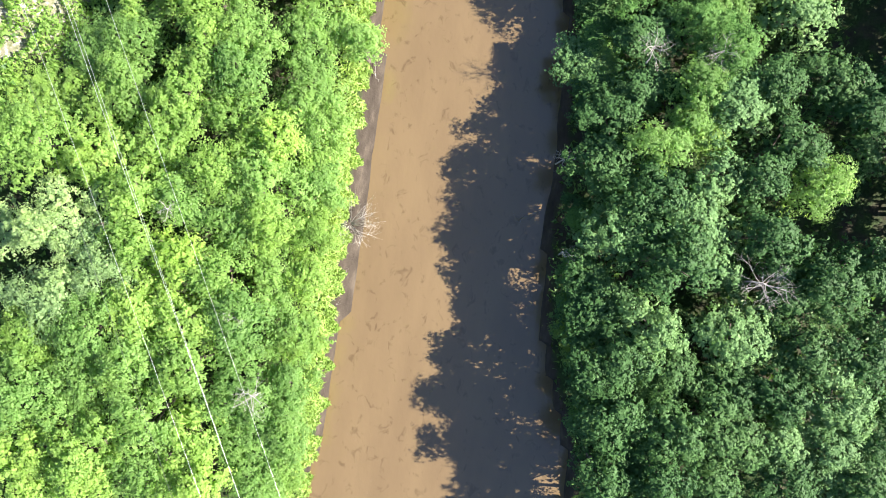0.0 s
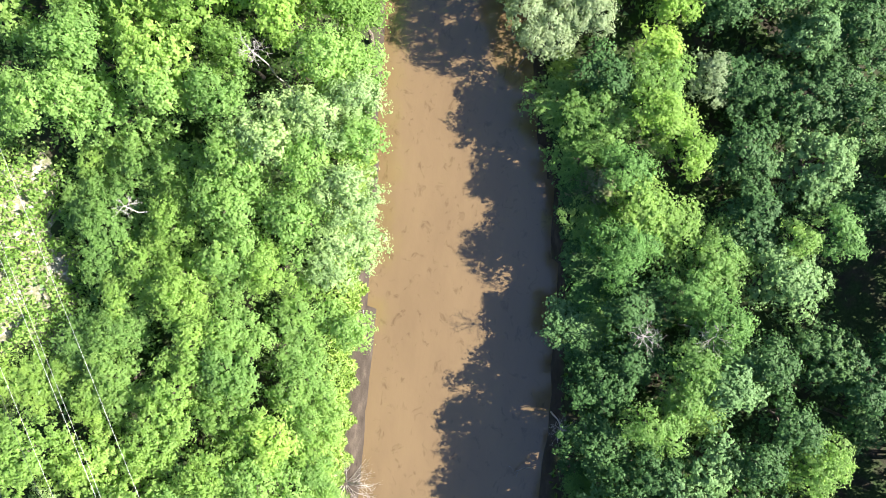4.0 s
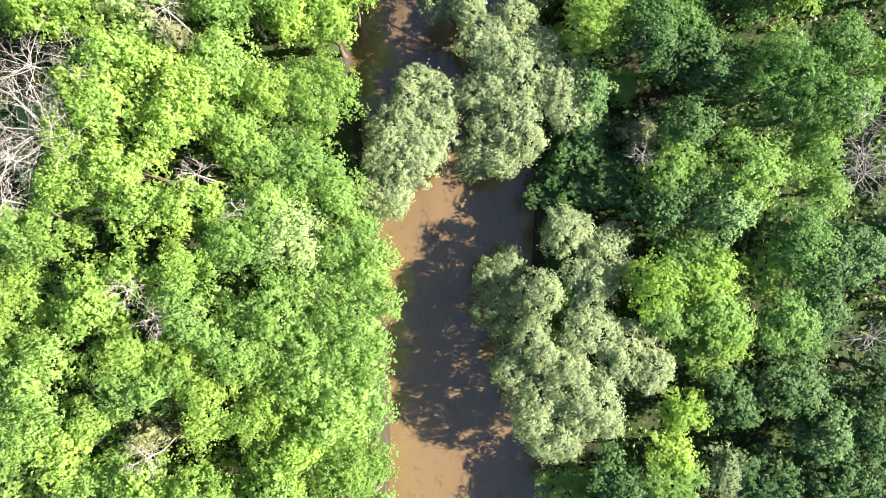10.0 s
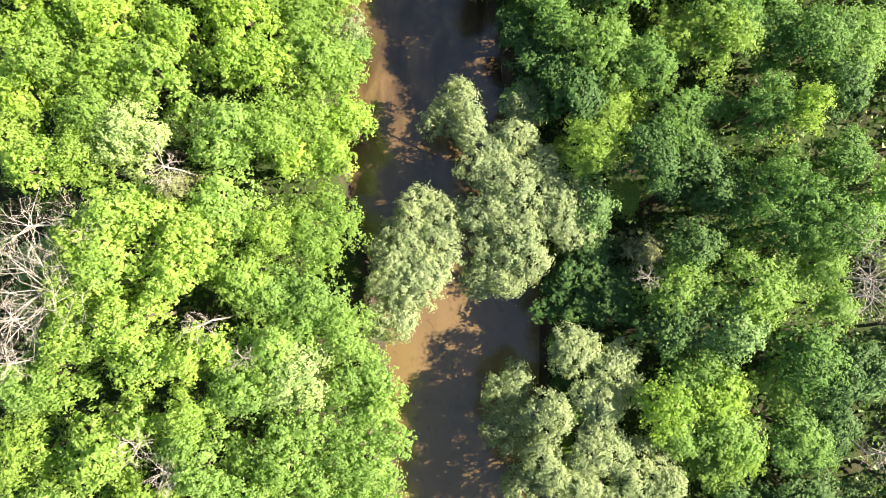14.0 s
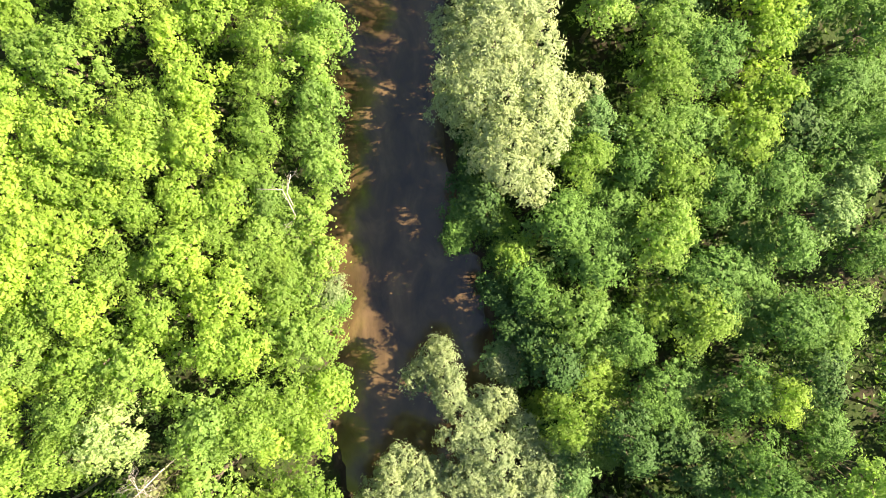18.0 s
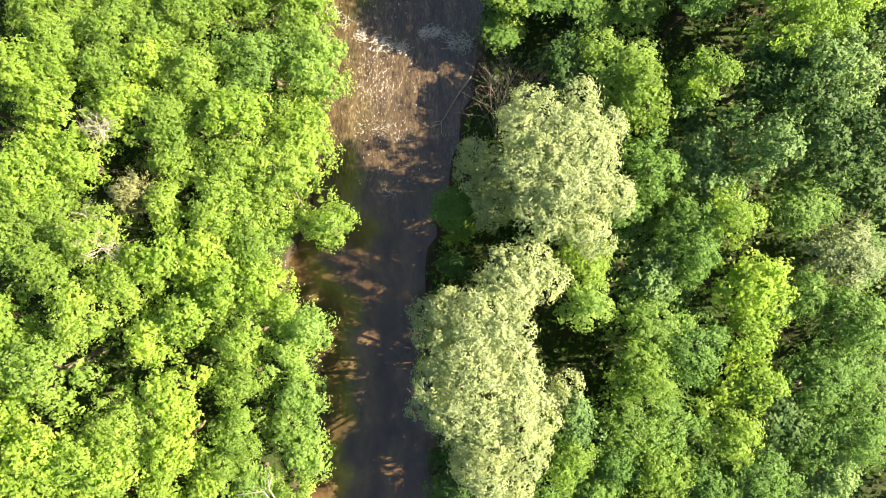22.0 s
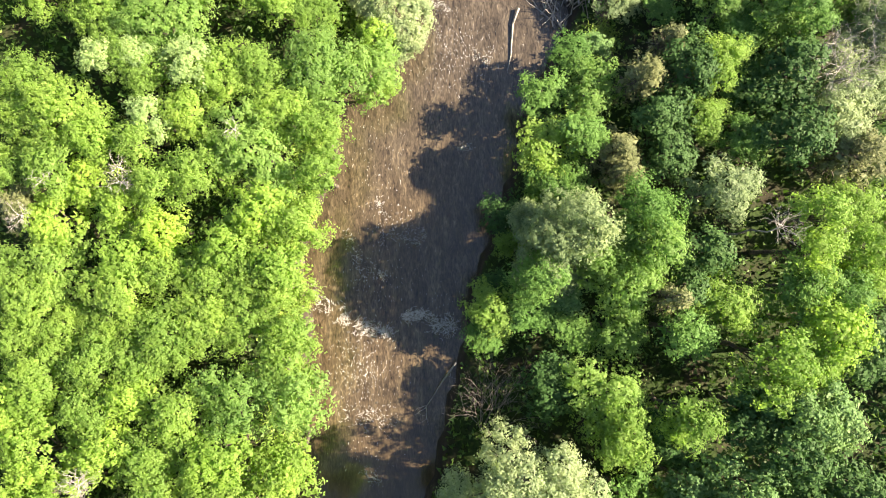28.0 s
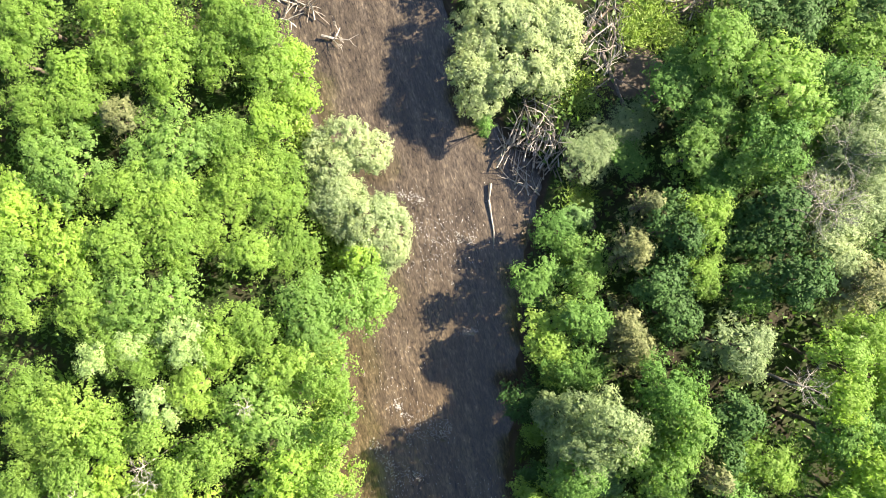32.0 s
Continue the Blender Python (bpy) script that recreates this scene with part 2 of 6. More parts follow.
RIGHT_EDGE = [(-400, -6), (-60, 9), (-20, 11), (-13, 10.3), (-8, 8.3), (-4, 7.2), (1, 6.7), (8, 6.8), (12, 6.4), (17, 5.9), (21, 5.2), (25, 4.0), (29, 3.3),
              (36, 2.2), (43, 2.6), (47, 1.8), (53, 1.2), (58, 0.4), (63, -0.5), (67, -1.9), (72, -2.7), (78, -2.8), (81, -1.7), (87, -0.2), (92, 1.2), (96, 2.0),
              (100, 3.7), (104, 5.0), (108, 6.0), (111, 8.0), (113.5, 9.0), (116.5, 7.2), (119.5, 4.8), (124, 5.6), (130, 5.0), (160, -2), (500, -46)]
LY, LX = np.array(LEFT_EDGE, float).T
RY, RX = np.array(RIGHT_EDGE, float).T


def left_edge(y):
    return np.interp(y, LY, LX)


def right_edge(y):
    return np.interp(y, RY, RX)


def lumps(x, y):
    """Soft unevenness of the ground, within about a hand's width."""
    return 0.10 * np.sin(x * 0.9 + 1.3 * np.sin(y * 0.43)) + 0.08 * np.sin(y * 1.1 + 1.7 * np.sin(x * 0.61)) + 0.05 * np.sin(2.3 * x + 1.9 * y)


def ground_z(x, y):
    x, y = np.asarray(x, float), np.asarray(y, float)
    lo, ro = left_edge(y) - x, x - right_edge(y)
    shelf = np.interp(y, (-14, -9, -3, 12, 17, 22, 116, 120, 130), (0.25, 0.8, 1.15, 1.1, 0.7, 0.3, 0.3, 1.0, 1.4))
    wob = 0.35 * np.sin(y * 0.8) + 0.2 * np.sin(y * 2.1 + 1)
    bank_l = np.interp(np.where(lo > 0, lo * 1.1 / shelf, lo) + wob * 0.3, (-4, -0.6, 0, 1.1, 1.7, 3.5, 12), (-0.9, -0.35, 0.0, 0.32, 0.95, 1.2, 1.5))
    bank_r = np.interp(ro + wob * 0.3, (-4, -0.5, 0, 0.5, 1.0, 3.0, 12), (-0.9, -0.35, 0.0, 0.45, 0.8, 1.1, 1.5))
    z = np.where(lo > 0, bank_l, np.where(ro > 0, bank_r, np.minimum(bank_l, bank_r)))
    z = z + 2.4 * np.exp(-((x + 30.5) / 5.5) ** 2 - ((y - 12.5) / 8.0) ** 2)
    return z + lumps(x, y) * np.clip(np.maximum(lo, ro) / 2 , 0, 1)


def link_mesh(name, verts, faces, mats, parent=None, smooth=False):
    me = bpy.data.meshes.new(name)
    me.from_pydata([tuple(v) for v in verts], [], faces)
    for mt in (mats if isinstance(mats, (list, tuple)) else [mats]):
        me.materials.append(mt)
    if smooth:
        me.shade_smooth()
    ob = new(name, me)
    ob.parent = parent
    return ob


def face_mesh(name, corners, mats, index=None):
    """A mesh of separate faces; corners: faces x corners x 3; index: each face's material."""
    n, c = len(corners), len(corners[0])
    me = bpy.data.meshes.new(name)
    me.vertices.add(c * n)
    me.vertices.foreach_set("co", np.ascontiguousarray(corners, dtype=np.float32).ravel())
    me.loops.add(c * n)
    me.loops.foreach_set("vertex_index", np.arange(c * n, dtype=np.int32))
    me.polygons.add(n)
    me.polygons.foreach_set("loop_start", np.arange(0, c * n, c, dtype=np.int32))
    for mt in (mats if isinstance(mats, (list, tuple)) else [mats]):
        me.materials.append(mt)
    if index is not None:
        me.polygons.foreach_set("material_index", np.asarray(index, dtype=np.int32))
    me.update(calc_edges=True)
    return me


# ---- ground and river ----
far = [-1500, -900, -500, -300, -180, -110, -75, -55]
gx = np.array(far + list(np.arange(-46, 46.01, 0.8)) + [-v for v in reversed(far)], float)
gy = np.array([v for v in far] + list(np.arange(-36, 150.01, 0.75)) + [165, 190, 230, 300, 420, 600, 1000, 1600], float)
X, Y = np.meshgrid(gx, gy)
Z = ground_z(X, Y)
nx, ny = len(gx), len(gy)
faces = [(j * nx + i, j * nx + i + 1, (j + 1) * nx + i + 1, (j + 1) * nx + i) for j in range(ny - 1) for i in range(nx - 1)]
ground = link_mesh("ground", np.stack([X, Y, Z], -1).reshape(-1, 3), faces, GROUND, smooth=True)
tagged(ground, "dark forest soil with moss and muddy river banks", "ground", kind="structure")

wy = np.array(list(np.linspace(-390, -30, 25)) + list(np.arange(-28, 146, 1.0)) + list(np.linspace(150, 490, 25)))
wv, wf = [], []
for j, y in enumerate(wy):
    l, r = float(left_edge(y)) - 0.8, float(right_edge(y)) + 0.8
    for i in range(13):
        wv.append((l + (r - l) * i / 12, y, 0.0))
    if j:
        wf += [((j - 1) * 13 + i, (j - 1) * 13 + i + 1, j * 13 + i + 1, j * 13 + i) for i in range(12)]
river = link_mesh("river_water", wv, wf, WATER, smooth=True)
tagged(river, "silty tan river water, browner over shallow gravel", "river", kind="structure")


# ---- trees ----
def leaves(centres, normals, length, width, r, droop=0.0):
    """Small pointed leaves at the given places, each facing about its normal."""
    n = len(centres)
    nrm = normals + r.normal(0, 0.32, (n, 3))
    nrm /= np.linalg.norm(nrm, axis=1)[:, None]
    t = np.cross(nrm, r.normal(0, 1, (n, 3)))
    t[:, 2] -= droop
    t /= np.linalg.norm(t, axis=1)[:, None] + 1e-9
    s = np.cross(nrm, t)
    k = r.uniform(0.6, 1.4, n)[:, None]
    L, W = length * k, width * k
    return np.stack([centres + t * L * 0.6, centres - t * L * 0.4 + s * W / 2, centres - t * L * 0.4 - s * W / 2], 1)


def sphere_dirs(n, r, low=-0.35):
    z = r.uniform(low, 1, n)
    a = r.uniform(0, 2 * math.pi, n)
    q = np.sqrt(1 - z * z)
    return np.stack([q * np.cos(a), q * np.sin(a), z], 1)


def puff_leaves(puffs, n, length, width, r, low=-0.35, droop=0.0, tufts=24, spread=0.125):
    """Leaves in small tufts over a cloud of puffs (x, y, z, radius), thinned where one puff lies inside another."""
    P = np.array(puffs, float)
    w = P[:, 3] ** 2 * (P[:, 4] if P.shape[1] > 4 else 1.0)
    ways = sphere_dirs(len(P) * tufts, r, low).reshape(len(P), tufts, 3)
    twig = ways + r.normal(0, 0.6, ways.shape)
    twig /= np.linalg.norm(twig, axis=2)[:, :, None]
    reach = r.uniform(0.66, 1.10, (len(P), tufts))
    heart = P[:, :3].mean(0)
    span = np.abs(P[:, :3] - heart).max(0) + P[:, 3].mean()
    size = r.uniform(0.7, 1.3, (len(P), tufts)) * spread
    out_c, out_n, got = [], [], 0
    while got < n:
        idx = r.choice(len(P), n, p=w / w.sum())
        k = r.integers(0, tufts, n)
        d = ways[idx, k]
        off = r.normal(0, 0.72, (n, 3)) + twig[idx, k] * r.normal(0, 1.0, (n, 1))
        c = P[idx, :3] + d * (P[idx, 3] * reach[idx, k])[:, None] * (1, 1, 0.85) + off * (size[idx, k] * (0.6 + 0.4 * P[idx, 3]))[:, None]
        dist = np.linalg.norm(c[:, None, :] - P[None, :, :3], axis=2) / P[None, :, 3]
        keep = (dist < 0.6).sum(1) == 0
        out_c.append(c[keep]), out_n.append((d * 0.45 + off * 0.45 + (c - heart) / span * 0.32)[keep])
        got += int(keep.sum())
    return leaves(np.concatenate(out_c)[:n], np.concatenate(out_n)[:n] + (0, 0, 0.62), length, width, r, droop)


def tube(verts, faces, a, b, ra, rb, sides=5):
    """A tapered limb from a to b, added to the lists."""
    a, b = Vector(a), Vector(b)
    q = (b - a).to_track_quat("Z", "Y")
    base = len(verts)
    for p, rad in ((a, ra), (b, rb)):
        for i in range(sides):
            v = 2 * math.pi * i / sides
            verts.append(p + q @ Vector((rad * math.cos(v), rad * math.sin(v), 0)))
    faces += [(base + i, base + (i + 1) % sides, base + sides + (i + 1) % sides, base + sides + i) for i in range(sides)]
    faces.append(tuple(base + sides + i for i in range(sides)))


def trunk_mesh(name, puffs, height, rad, r):
    """A leaning, tapered trunk with a limb to every puff."""
    v, f = [], []
    knots = [Vector((0, 0, -0.4))]
    for k in range(1, 5):
        knots.append(Vector((r.normal(0, 0.10), r.normal(0, 0.10), height * 0.18 * k)))
    for k in range(4):
        tube(v, f, knots[k], knots[k + 1], rad * (1 - 0.17 * k), rad * (1 - 0.17 * (k + 1)), 7)
    for p in puffs[::2]:
        c = Vector(p[:3])
        k = int(r.integers(2, 5))
        mid = knots[k].lerp(c, 0.5) + Vector((0, 0, 0.15))
        tube(v, f, knots[k], mid, rad * 0.42, rad * 0.26, 4)
        tube(v, f, mid, c, rad * 0.26, rad * 0.08, 3)
    me = bpy.data.meshes.new(name)
    me.from_pydata([tuple(p) for p in v], [], f)
    me.materials.append(BARK)
    me.shade_smooth()
    return me


# kind: leaf length, leaf width, puffs, puff radius over crown radius, leaves per square metre of crown, droop
FORM = {
    "ALDER": (0.155, 0.110, 12, 0.38, 340, 0.0),
    "MAPLE": (0.180, 0.130, 13, 0.36, 300, 0.1),
    "ELDER": (0.180, 0.130, 13, 0.36, 300, 0.1),
    "BIRCH": (0.140, 0.098, 12, 0.38, 380, 0.1),
    "OAK": (0.185, 0.140, 12, 0.37, 280, 0.0),
    "POPLAR": (0.175, 0.135, 14, 0.34, 300, 0.1),
    "ASH": (0.155, 0.080, 10, 0.44, 420, 0.2),
    "DRY": (0.200, 0.065, 9, 0.42, 290, 0.3),
    "SALLOW": (0.155, 0.065, 10, 0.42, 420, 0.1),
    "WHITEBEAM": (0.150, 0.085, 12, 0.38, 380, 0.1),
}
TREE_WORDS = {
    "ALDER": ("alder_tree", "fresh green broadleaf tree with a rounded lumpy crown"),
    "MAPLE": ("maple_tree", "bright lime green broadleaf tree with a clumped crown"),
    "ELDER": ("elder_tree", "bright yellow-green broadleaf tree with a clumped crown"),
    "BIRCH": ("birch_tree", "warm green broadleaf tree with a rounded crown"),
    "OAK": ("oak_tree", "deep green broadleaf tree with a dense crown, darkened for the shady bank"),
    "POPLAR": ("poplar_tree", "pale green broadleaf tree with glossy leaves"),
    "ASH": ("ash_tree", "olive green tree with a fine feathery crown"),
    "DRY": ("larch_tree", "olive brown conifer with a pointed crown of thin branches"),
    "WHITEBEAM": ("whitebeam_tree", "pale grey-green broadleaf tree with a soft full crown"),
    "SALLOW": ("sallow_bush", "grey-green sallow bush with fine narrow leaves"),
}
SIZES = (1.35, 1.9, 2.5, 3.2)
PATTERNS = {}


def pattern(kind, size, variant):
    """The meshes of one tree of crown radius 1 * size and height 1 (in metres of a 7.5 m tree), built once."""
    key = (kind, size, variant)
    if key in PATTERNS:
        return PATTERNS[key]
    r = np.random.default_rng([size, variant, *map(ord, kind)])
    R = SIZES[size]
    length, width, count, share, dense, droop = FORM[kind]
    H, depth = 7.5, min(1.9 * R, 4.2)
    lobe2, lobe3 = r.uniform(0, 6.28, 2)
    puffs = [(0.15 * R * r.normal(), 0.15 * R * r.normal(), H - share * R * 0.8, share * R * r.uniform(0.8, 1.1), 1.0)]
    for i in range(count - 1):
        a = 2.4 * i + r.normal(0, 0.5)
        u = math.sqrt((i + 0.7) / (count - 1))
        outline = 1 + 0.20 * math.sin(2 * a + lobe2) + 0.14 * math.sin(3 * a + lobe3)
        rad = R * (1 - share * 0.55) * u * outline * r.uniform(0.8, 1.15)
        z = H - share * R * 0.7 - depth * 0.38 * u ** 1.8 + r.normal(0, 0.22)
        puffs.append((rad * math.cos(a), rad * math.sin(a), z, share * R * r.uniform(0.55, 1.15), 1.0))
    for i in range(5):   # lower skirt of the crown
        a = 1.256 * i + r.normal(0, 0.3)
        puffs.append((0.72 * R * math.cos(a), 0.72 * R * math.sin(a), H - depth * r.uniform(0.6, 0.9), share * R * 0.95, 0.5))
    if kind == "DRY":   # a pointed conifer: whorls of thin branches round one stem
        puffs = [(0.0, 0.0, H - 0.15, 0.10 * R + 0.06, 1.0)]
        for i in range(1, 7):
            for j in range(4 + i):
                a = 6.283 * (j + r.uniform(0, 0.6)) / (4 + i)
                for u in (0.45, 0.9):
                    rad = R * (0.10 + 0.15 * i) * u * r.uniform(0.8, 1.2)
                    puffs.append((rad * math.cos(a), rad * math.sin(a), H - 0.62 * i - 0.25 * u, 0.07 * R + 0.10, 1.0))
        count = len(puffs)
    n = int(dense * R * R * 2.55)
    outer = puff_leaves(puffs, int(n * 0.92), length * 0.87, width * 0.87, r, -0.1, droop, 32 if length < 0.16 else 24)
    core = [(x, y, z - 0.12, 0.56 * q, w) for x, y, z, q, w in puffs] + [(0.0, 0.0, H - 0.6 * depth, 0.58 * R, 1.2)]
    inner = puff_leaves(core, int(n * 0.16), 0.27, 0.23, r, 0.0, 0.0, 40, 0.10)   # shaded foliage inside the crown
    crown = face_mesh("crown", np.concatenate([outer, inner]), LEAF[kind])
    trunk = trunk_mesh("trunk", puffs[:count], H - 0.6 * R, 0.10 + 0.035 * R, r)
    PATTERNS[key] = (trunk, crown)
    return PATTERNS[key]


planted = []
tree_count = 0


def plant(kind, x, y, radius, height):
    """A tree with its crown over (x, y), rooted on the ground there."""
    global tree_count
    tree_count += 1
    size = min(range(4), key=lambda i: abs(SIZES[i] - radius))
    r = np.random.default_rng(1000 + tree_count)
    trunk, crown = pattern(kind, size, int(r.integers(0, 3)))
    name, label = TREE_WORDS[kind]
    root = tagged(new(name), label, "tree", "trees of the river wood")
    z = float(ground_z(x, y))
    for part_name, me in (("trunk", trunk), ("crown", crown)):
        ob = new(part_name, me)
        ob.parent = root
    k = radius / SIZES[size]
    root.matrix_basis = pose(x, y, z, 0, 0, float(r.uniform(0, 360))) @ Matrix.Diagonal((k, k * float(r.uniform(0.9, 1.1)), (height - z) / 7.5, 1))
    planted.append((x, y, radius, kind))
    return root


# trees, stretch by stretch up the river
plant("MAPLE", -25.4, 5.7, 2.21, 3.2)
plant("ALDER", -21.7, 9.1, 2.18, 4.2)
plant("MAPLE", -23.1, 6.4, 2.28, 3.6)
plant("ALDER", -19.6, 9.7, 2.23, 5.0)
plant("MAPLE", -20.6, 5.6, 2.00, 4.6)
plant("MAPLE", -23.8, 2.6, 2.55, 7.4)
plant("ALDER", -19.2, 6.7, 2.05, 5.2)
plant("ALDER", -12.8, 10.7, 2.24, 6.2)
plant("MAPLE", -15.9, 6.5, 2.61, 6.3)
plant("ALDER", -12.7, 8.3, 2.04, 6.5)
plant("MAPLE", -12.8, 5.7, 2.24, 6.1)
plant("ALDER", -8.9, 7.4, 2.58, 5.1)
plant("ALDER", -7.5, 6.0, 1.65, 5.3)
plant("MAPLE", -9.8, 4.7, 1.84, 6.9)
plant("MAPLE", -16.7, 3.4, 2.23, 6.4)
plant("MAPLE", -20.1, 2.2, 2.40, 6.6)
plant("MAPLE", -17.2, 0.6, 1.99, 7.6)
plant("BIRCH", -13.3, 2.28, 1.82, 7.2)
plant("ALDER", -14.8, 0.6, 2.01, 7.2)
plant("MAPLE", -7.8, 3.3, 2.03, 5.0)
plant("ALDER", -7.3, 2.5, 1.46, 5.4)
plant("BIRCH", -9.7, -0.3, 2.01, 7.2)
plant("ALDER", -11.8, -0.6, 1.85, 6.6)
plant("BIRCH", -7.4, -0.2, 1.64, 5.5)
plant("MAPLE", -12.2, -3.3, 1.99, 7.5)
plant("MAPLE", -16.7, -2.3, 1.80, 7.8)
plant("ALDER", -9.3, -3.2, 2.20, 5.3)
plant("MAPLE", -7.4, -3.2, 1.65, 5.3)
plant("BIRCH", -22.6, -8.4, 2.77, 6.7)
plant("ALDER", -19.0, -7.5, 2.35, 7.7)
plant("MAPLE", -16.5, -5.9, 2.19, 7.2)
plant("MAPLE", -13.8, -6.1, 2.19, 7.1)
plant("ALDER", -10.8, -6.0, 2.17, 7.6)
plant("ALDER", -8.3, -6.4, 2.23, 4.8)
plant("MAPLE", -7.3, -6.6, 1.48, 4.8)
plant("ALDER", -21.8, -11.5, 2.72, 7.5)
plant("ALDER", -18.9, -10.9, 2.40, 6.7)
plant("ALDER", -15.9, -9.0, 2.17, 7.7)
plant("MAPLE", -13.3, -9.0, 2.00, 7.5)
plant("ALDER", -10.2, -9.7, 2.41, 6.5)
plant("ALDER", -7.6, -9.4, 1.81, 5.6)
plant("ALDER", -7.3, -11.6, 1.45, 5.7)
plant("MAPLE", -21.6, -15.3, 3.32, 6.7)
plant("MAPLE", -18.3, -14.5, 2.53, 7.7)
plant("MAPLE", -17.9, -16.4, 1.85, 6.6)
plant("ALDER", -15.1, -12.1, 1.99, 7.6)
plant("MAPLE", -12.7, -12.7, 2.28, 6.7)
plant("ALDER", -9.6, -13.1, 2.20, 5.3)
plant("ALDER", -7.6, -12.5, 1.83, 5.3)
plant("ALDER", -15.0, -15.7, 2.28, 6.7)
plant("MAPLE", -11.8, -15.4, 2.19, 7.3)
plant("ALDER", -8.8, -15.2, 1.99, 5.7)
plant("MAPLE", -7.5, -14.9, 1.67, 4.9)
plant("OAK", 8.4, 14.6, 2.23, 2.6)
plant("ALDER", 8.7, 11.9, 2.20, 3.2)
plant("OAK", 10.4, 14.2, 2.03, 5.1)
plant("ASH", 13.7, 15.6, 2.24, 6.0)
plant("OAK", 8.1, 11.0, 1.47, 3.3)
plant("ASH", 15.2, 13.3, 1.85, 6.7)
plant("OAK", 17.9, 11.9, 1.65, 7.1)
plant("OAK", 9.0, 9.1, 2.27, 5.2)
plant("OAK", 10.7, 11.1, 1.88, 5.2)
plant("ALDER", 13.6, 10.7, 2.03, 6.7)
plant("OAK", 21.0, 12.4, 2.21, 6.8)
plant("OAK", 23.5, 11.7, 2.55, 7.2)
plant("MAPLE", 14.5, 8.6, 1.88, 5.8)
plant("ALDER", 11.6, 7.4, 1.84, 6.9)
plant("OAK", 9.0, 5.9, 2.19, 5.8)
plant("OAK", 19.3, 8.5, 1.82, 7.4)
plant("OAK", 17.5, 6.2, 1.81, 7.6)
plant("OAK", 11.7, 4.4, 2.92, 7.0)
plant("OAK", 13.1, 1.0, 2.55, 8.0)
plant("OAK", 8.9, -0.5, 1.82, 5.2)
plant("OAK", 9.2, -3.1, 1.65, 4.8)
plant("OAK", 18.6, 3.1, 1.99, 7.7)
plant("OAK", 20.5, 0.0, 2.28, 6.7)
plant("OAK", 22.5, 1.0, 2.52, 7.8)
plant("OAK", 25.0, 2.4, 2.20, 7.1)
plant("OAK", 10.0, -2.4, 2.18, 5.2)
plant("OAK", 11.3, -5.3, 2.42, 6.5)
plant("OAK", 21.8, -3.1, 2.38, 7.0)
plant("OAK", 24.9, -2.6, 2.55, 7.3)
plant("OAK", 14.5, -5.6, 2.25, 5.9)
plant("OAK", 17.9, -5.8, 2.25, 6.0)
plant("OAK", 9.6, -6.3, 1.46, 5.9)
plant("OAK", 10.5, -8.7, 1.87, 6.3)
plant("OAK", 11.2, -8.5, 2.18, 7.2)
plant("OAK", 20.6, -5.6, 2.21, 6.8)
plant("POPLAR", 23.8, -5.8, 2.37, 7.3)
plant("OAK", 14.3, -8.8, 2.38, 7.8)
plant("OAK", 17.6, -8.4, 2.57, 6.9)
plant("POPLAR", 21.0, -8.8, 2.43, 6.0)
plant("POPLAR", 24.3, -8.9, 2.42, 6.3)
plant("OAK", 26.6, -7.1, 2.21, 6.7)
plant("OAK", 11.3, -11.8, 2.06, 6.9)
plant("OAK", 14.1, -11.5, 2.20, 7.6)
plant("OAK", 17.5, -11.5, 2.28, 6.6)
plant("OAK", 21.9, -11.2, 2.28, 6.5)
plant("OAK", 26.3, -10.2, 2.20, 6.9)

# trees, stretch by stretch up the river
plant("ALDER", -25.3, 22.2, 2.10, 8.7)
plant("ALDER", -22.4, 22.2, 2.05, 9.7)
plant("ALDER", -20.5, 22.2, 2.12, 8.3)
plant("MAPLE", -21.8, 20.0, 1.74, 4.1)
plant("ALDER", -17.1, 23.3, 2.08, 9.2)
plant("ALDER", -18.9, 19.6, 2.07, 5.4)
plant("ALDER", -16.5, 19.6, 2.43, 6.4)
plant("ALDER", -14.1, 23.3, 2.08, 9.1)
plant("ALDER", -6.5, 21.9, 1.59, 8.5)
plant("ALDER", -8.8, 20.6, 2.09, 8.9)
plant("ALDER", -13.0, 20.2, 2.12, 8.4)
plant("ALDER", -22.6, 17.3, 2.13, 3.8)
plant("BIRCH", -16.1, 17.1, 2.53, 6.5)
plant("ALDER", -13.2, 17.7, 2.14, 7.9)
plant("MAPLE", -18.3, 14.0, 1.83, 5.6)
plant("MAPLE", -19.4, 12.2, 1.80, 5.1)
plant("BIRCH", -15.5, 13.0, 2.56, 6.7)
plant("ALDER", -13.0, 14.9, 2.17, 7.3)
plant("BIRCH", -11.0, 14.2, 1.81, 7.2)
plant("ALDER", 4.8, 26.1, 2.05, 3.3)
plant("ASH", 6.8, 22.9, 2.19, 2.9)
plant("ALDER", 7.6, 25.5, 2.26, 5.1)
plant("OAK", 7.3, 27.3, 1.88, 5.4)
plant("ALDER", 10.3, 26.9, 2.21, 5.9)
plant("MAPLE", 11.5, 25.0, 1.89, 5.2)
plant("OAK", 15.6, 27.8, 2.26, 5.2)
plant("OAK", 19.0, 27.3, 2.97, 6.1)
plant("OAK", 22.1, 26.9, 2.93, 6.7)
plant("DRY", 7.9, 21.1, 1.80, 4.1)
plant("ASH", 8.8, 22.1, 1.84, 5.6)
plant("OAK", 7.0, 19.9, 1.69, 2.7)
plant("OAK", 15.6, 23.6, 2.21, 6.3)
plant("OAK", 23.1, 21.4, 1.83, 6.6)
plant("MAPLE", 10.0, 19.9, 2.01, 5.3)
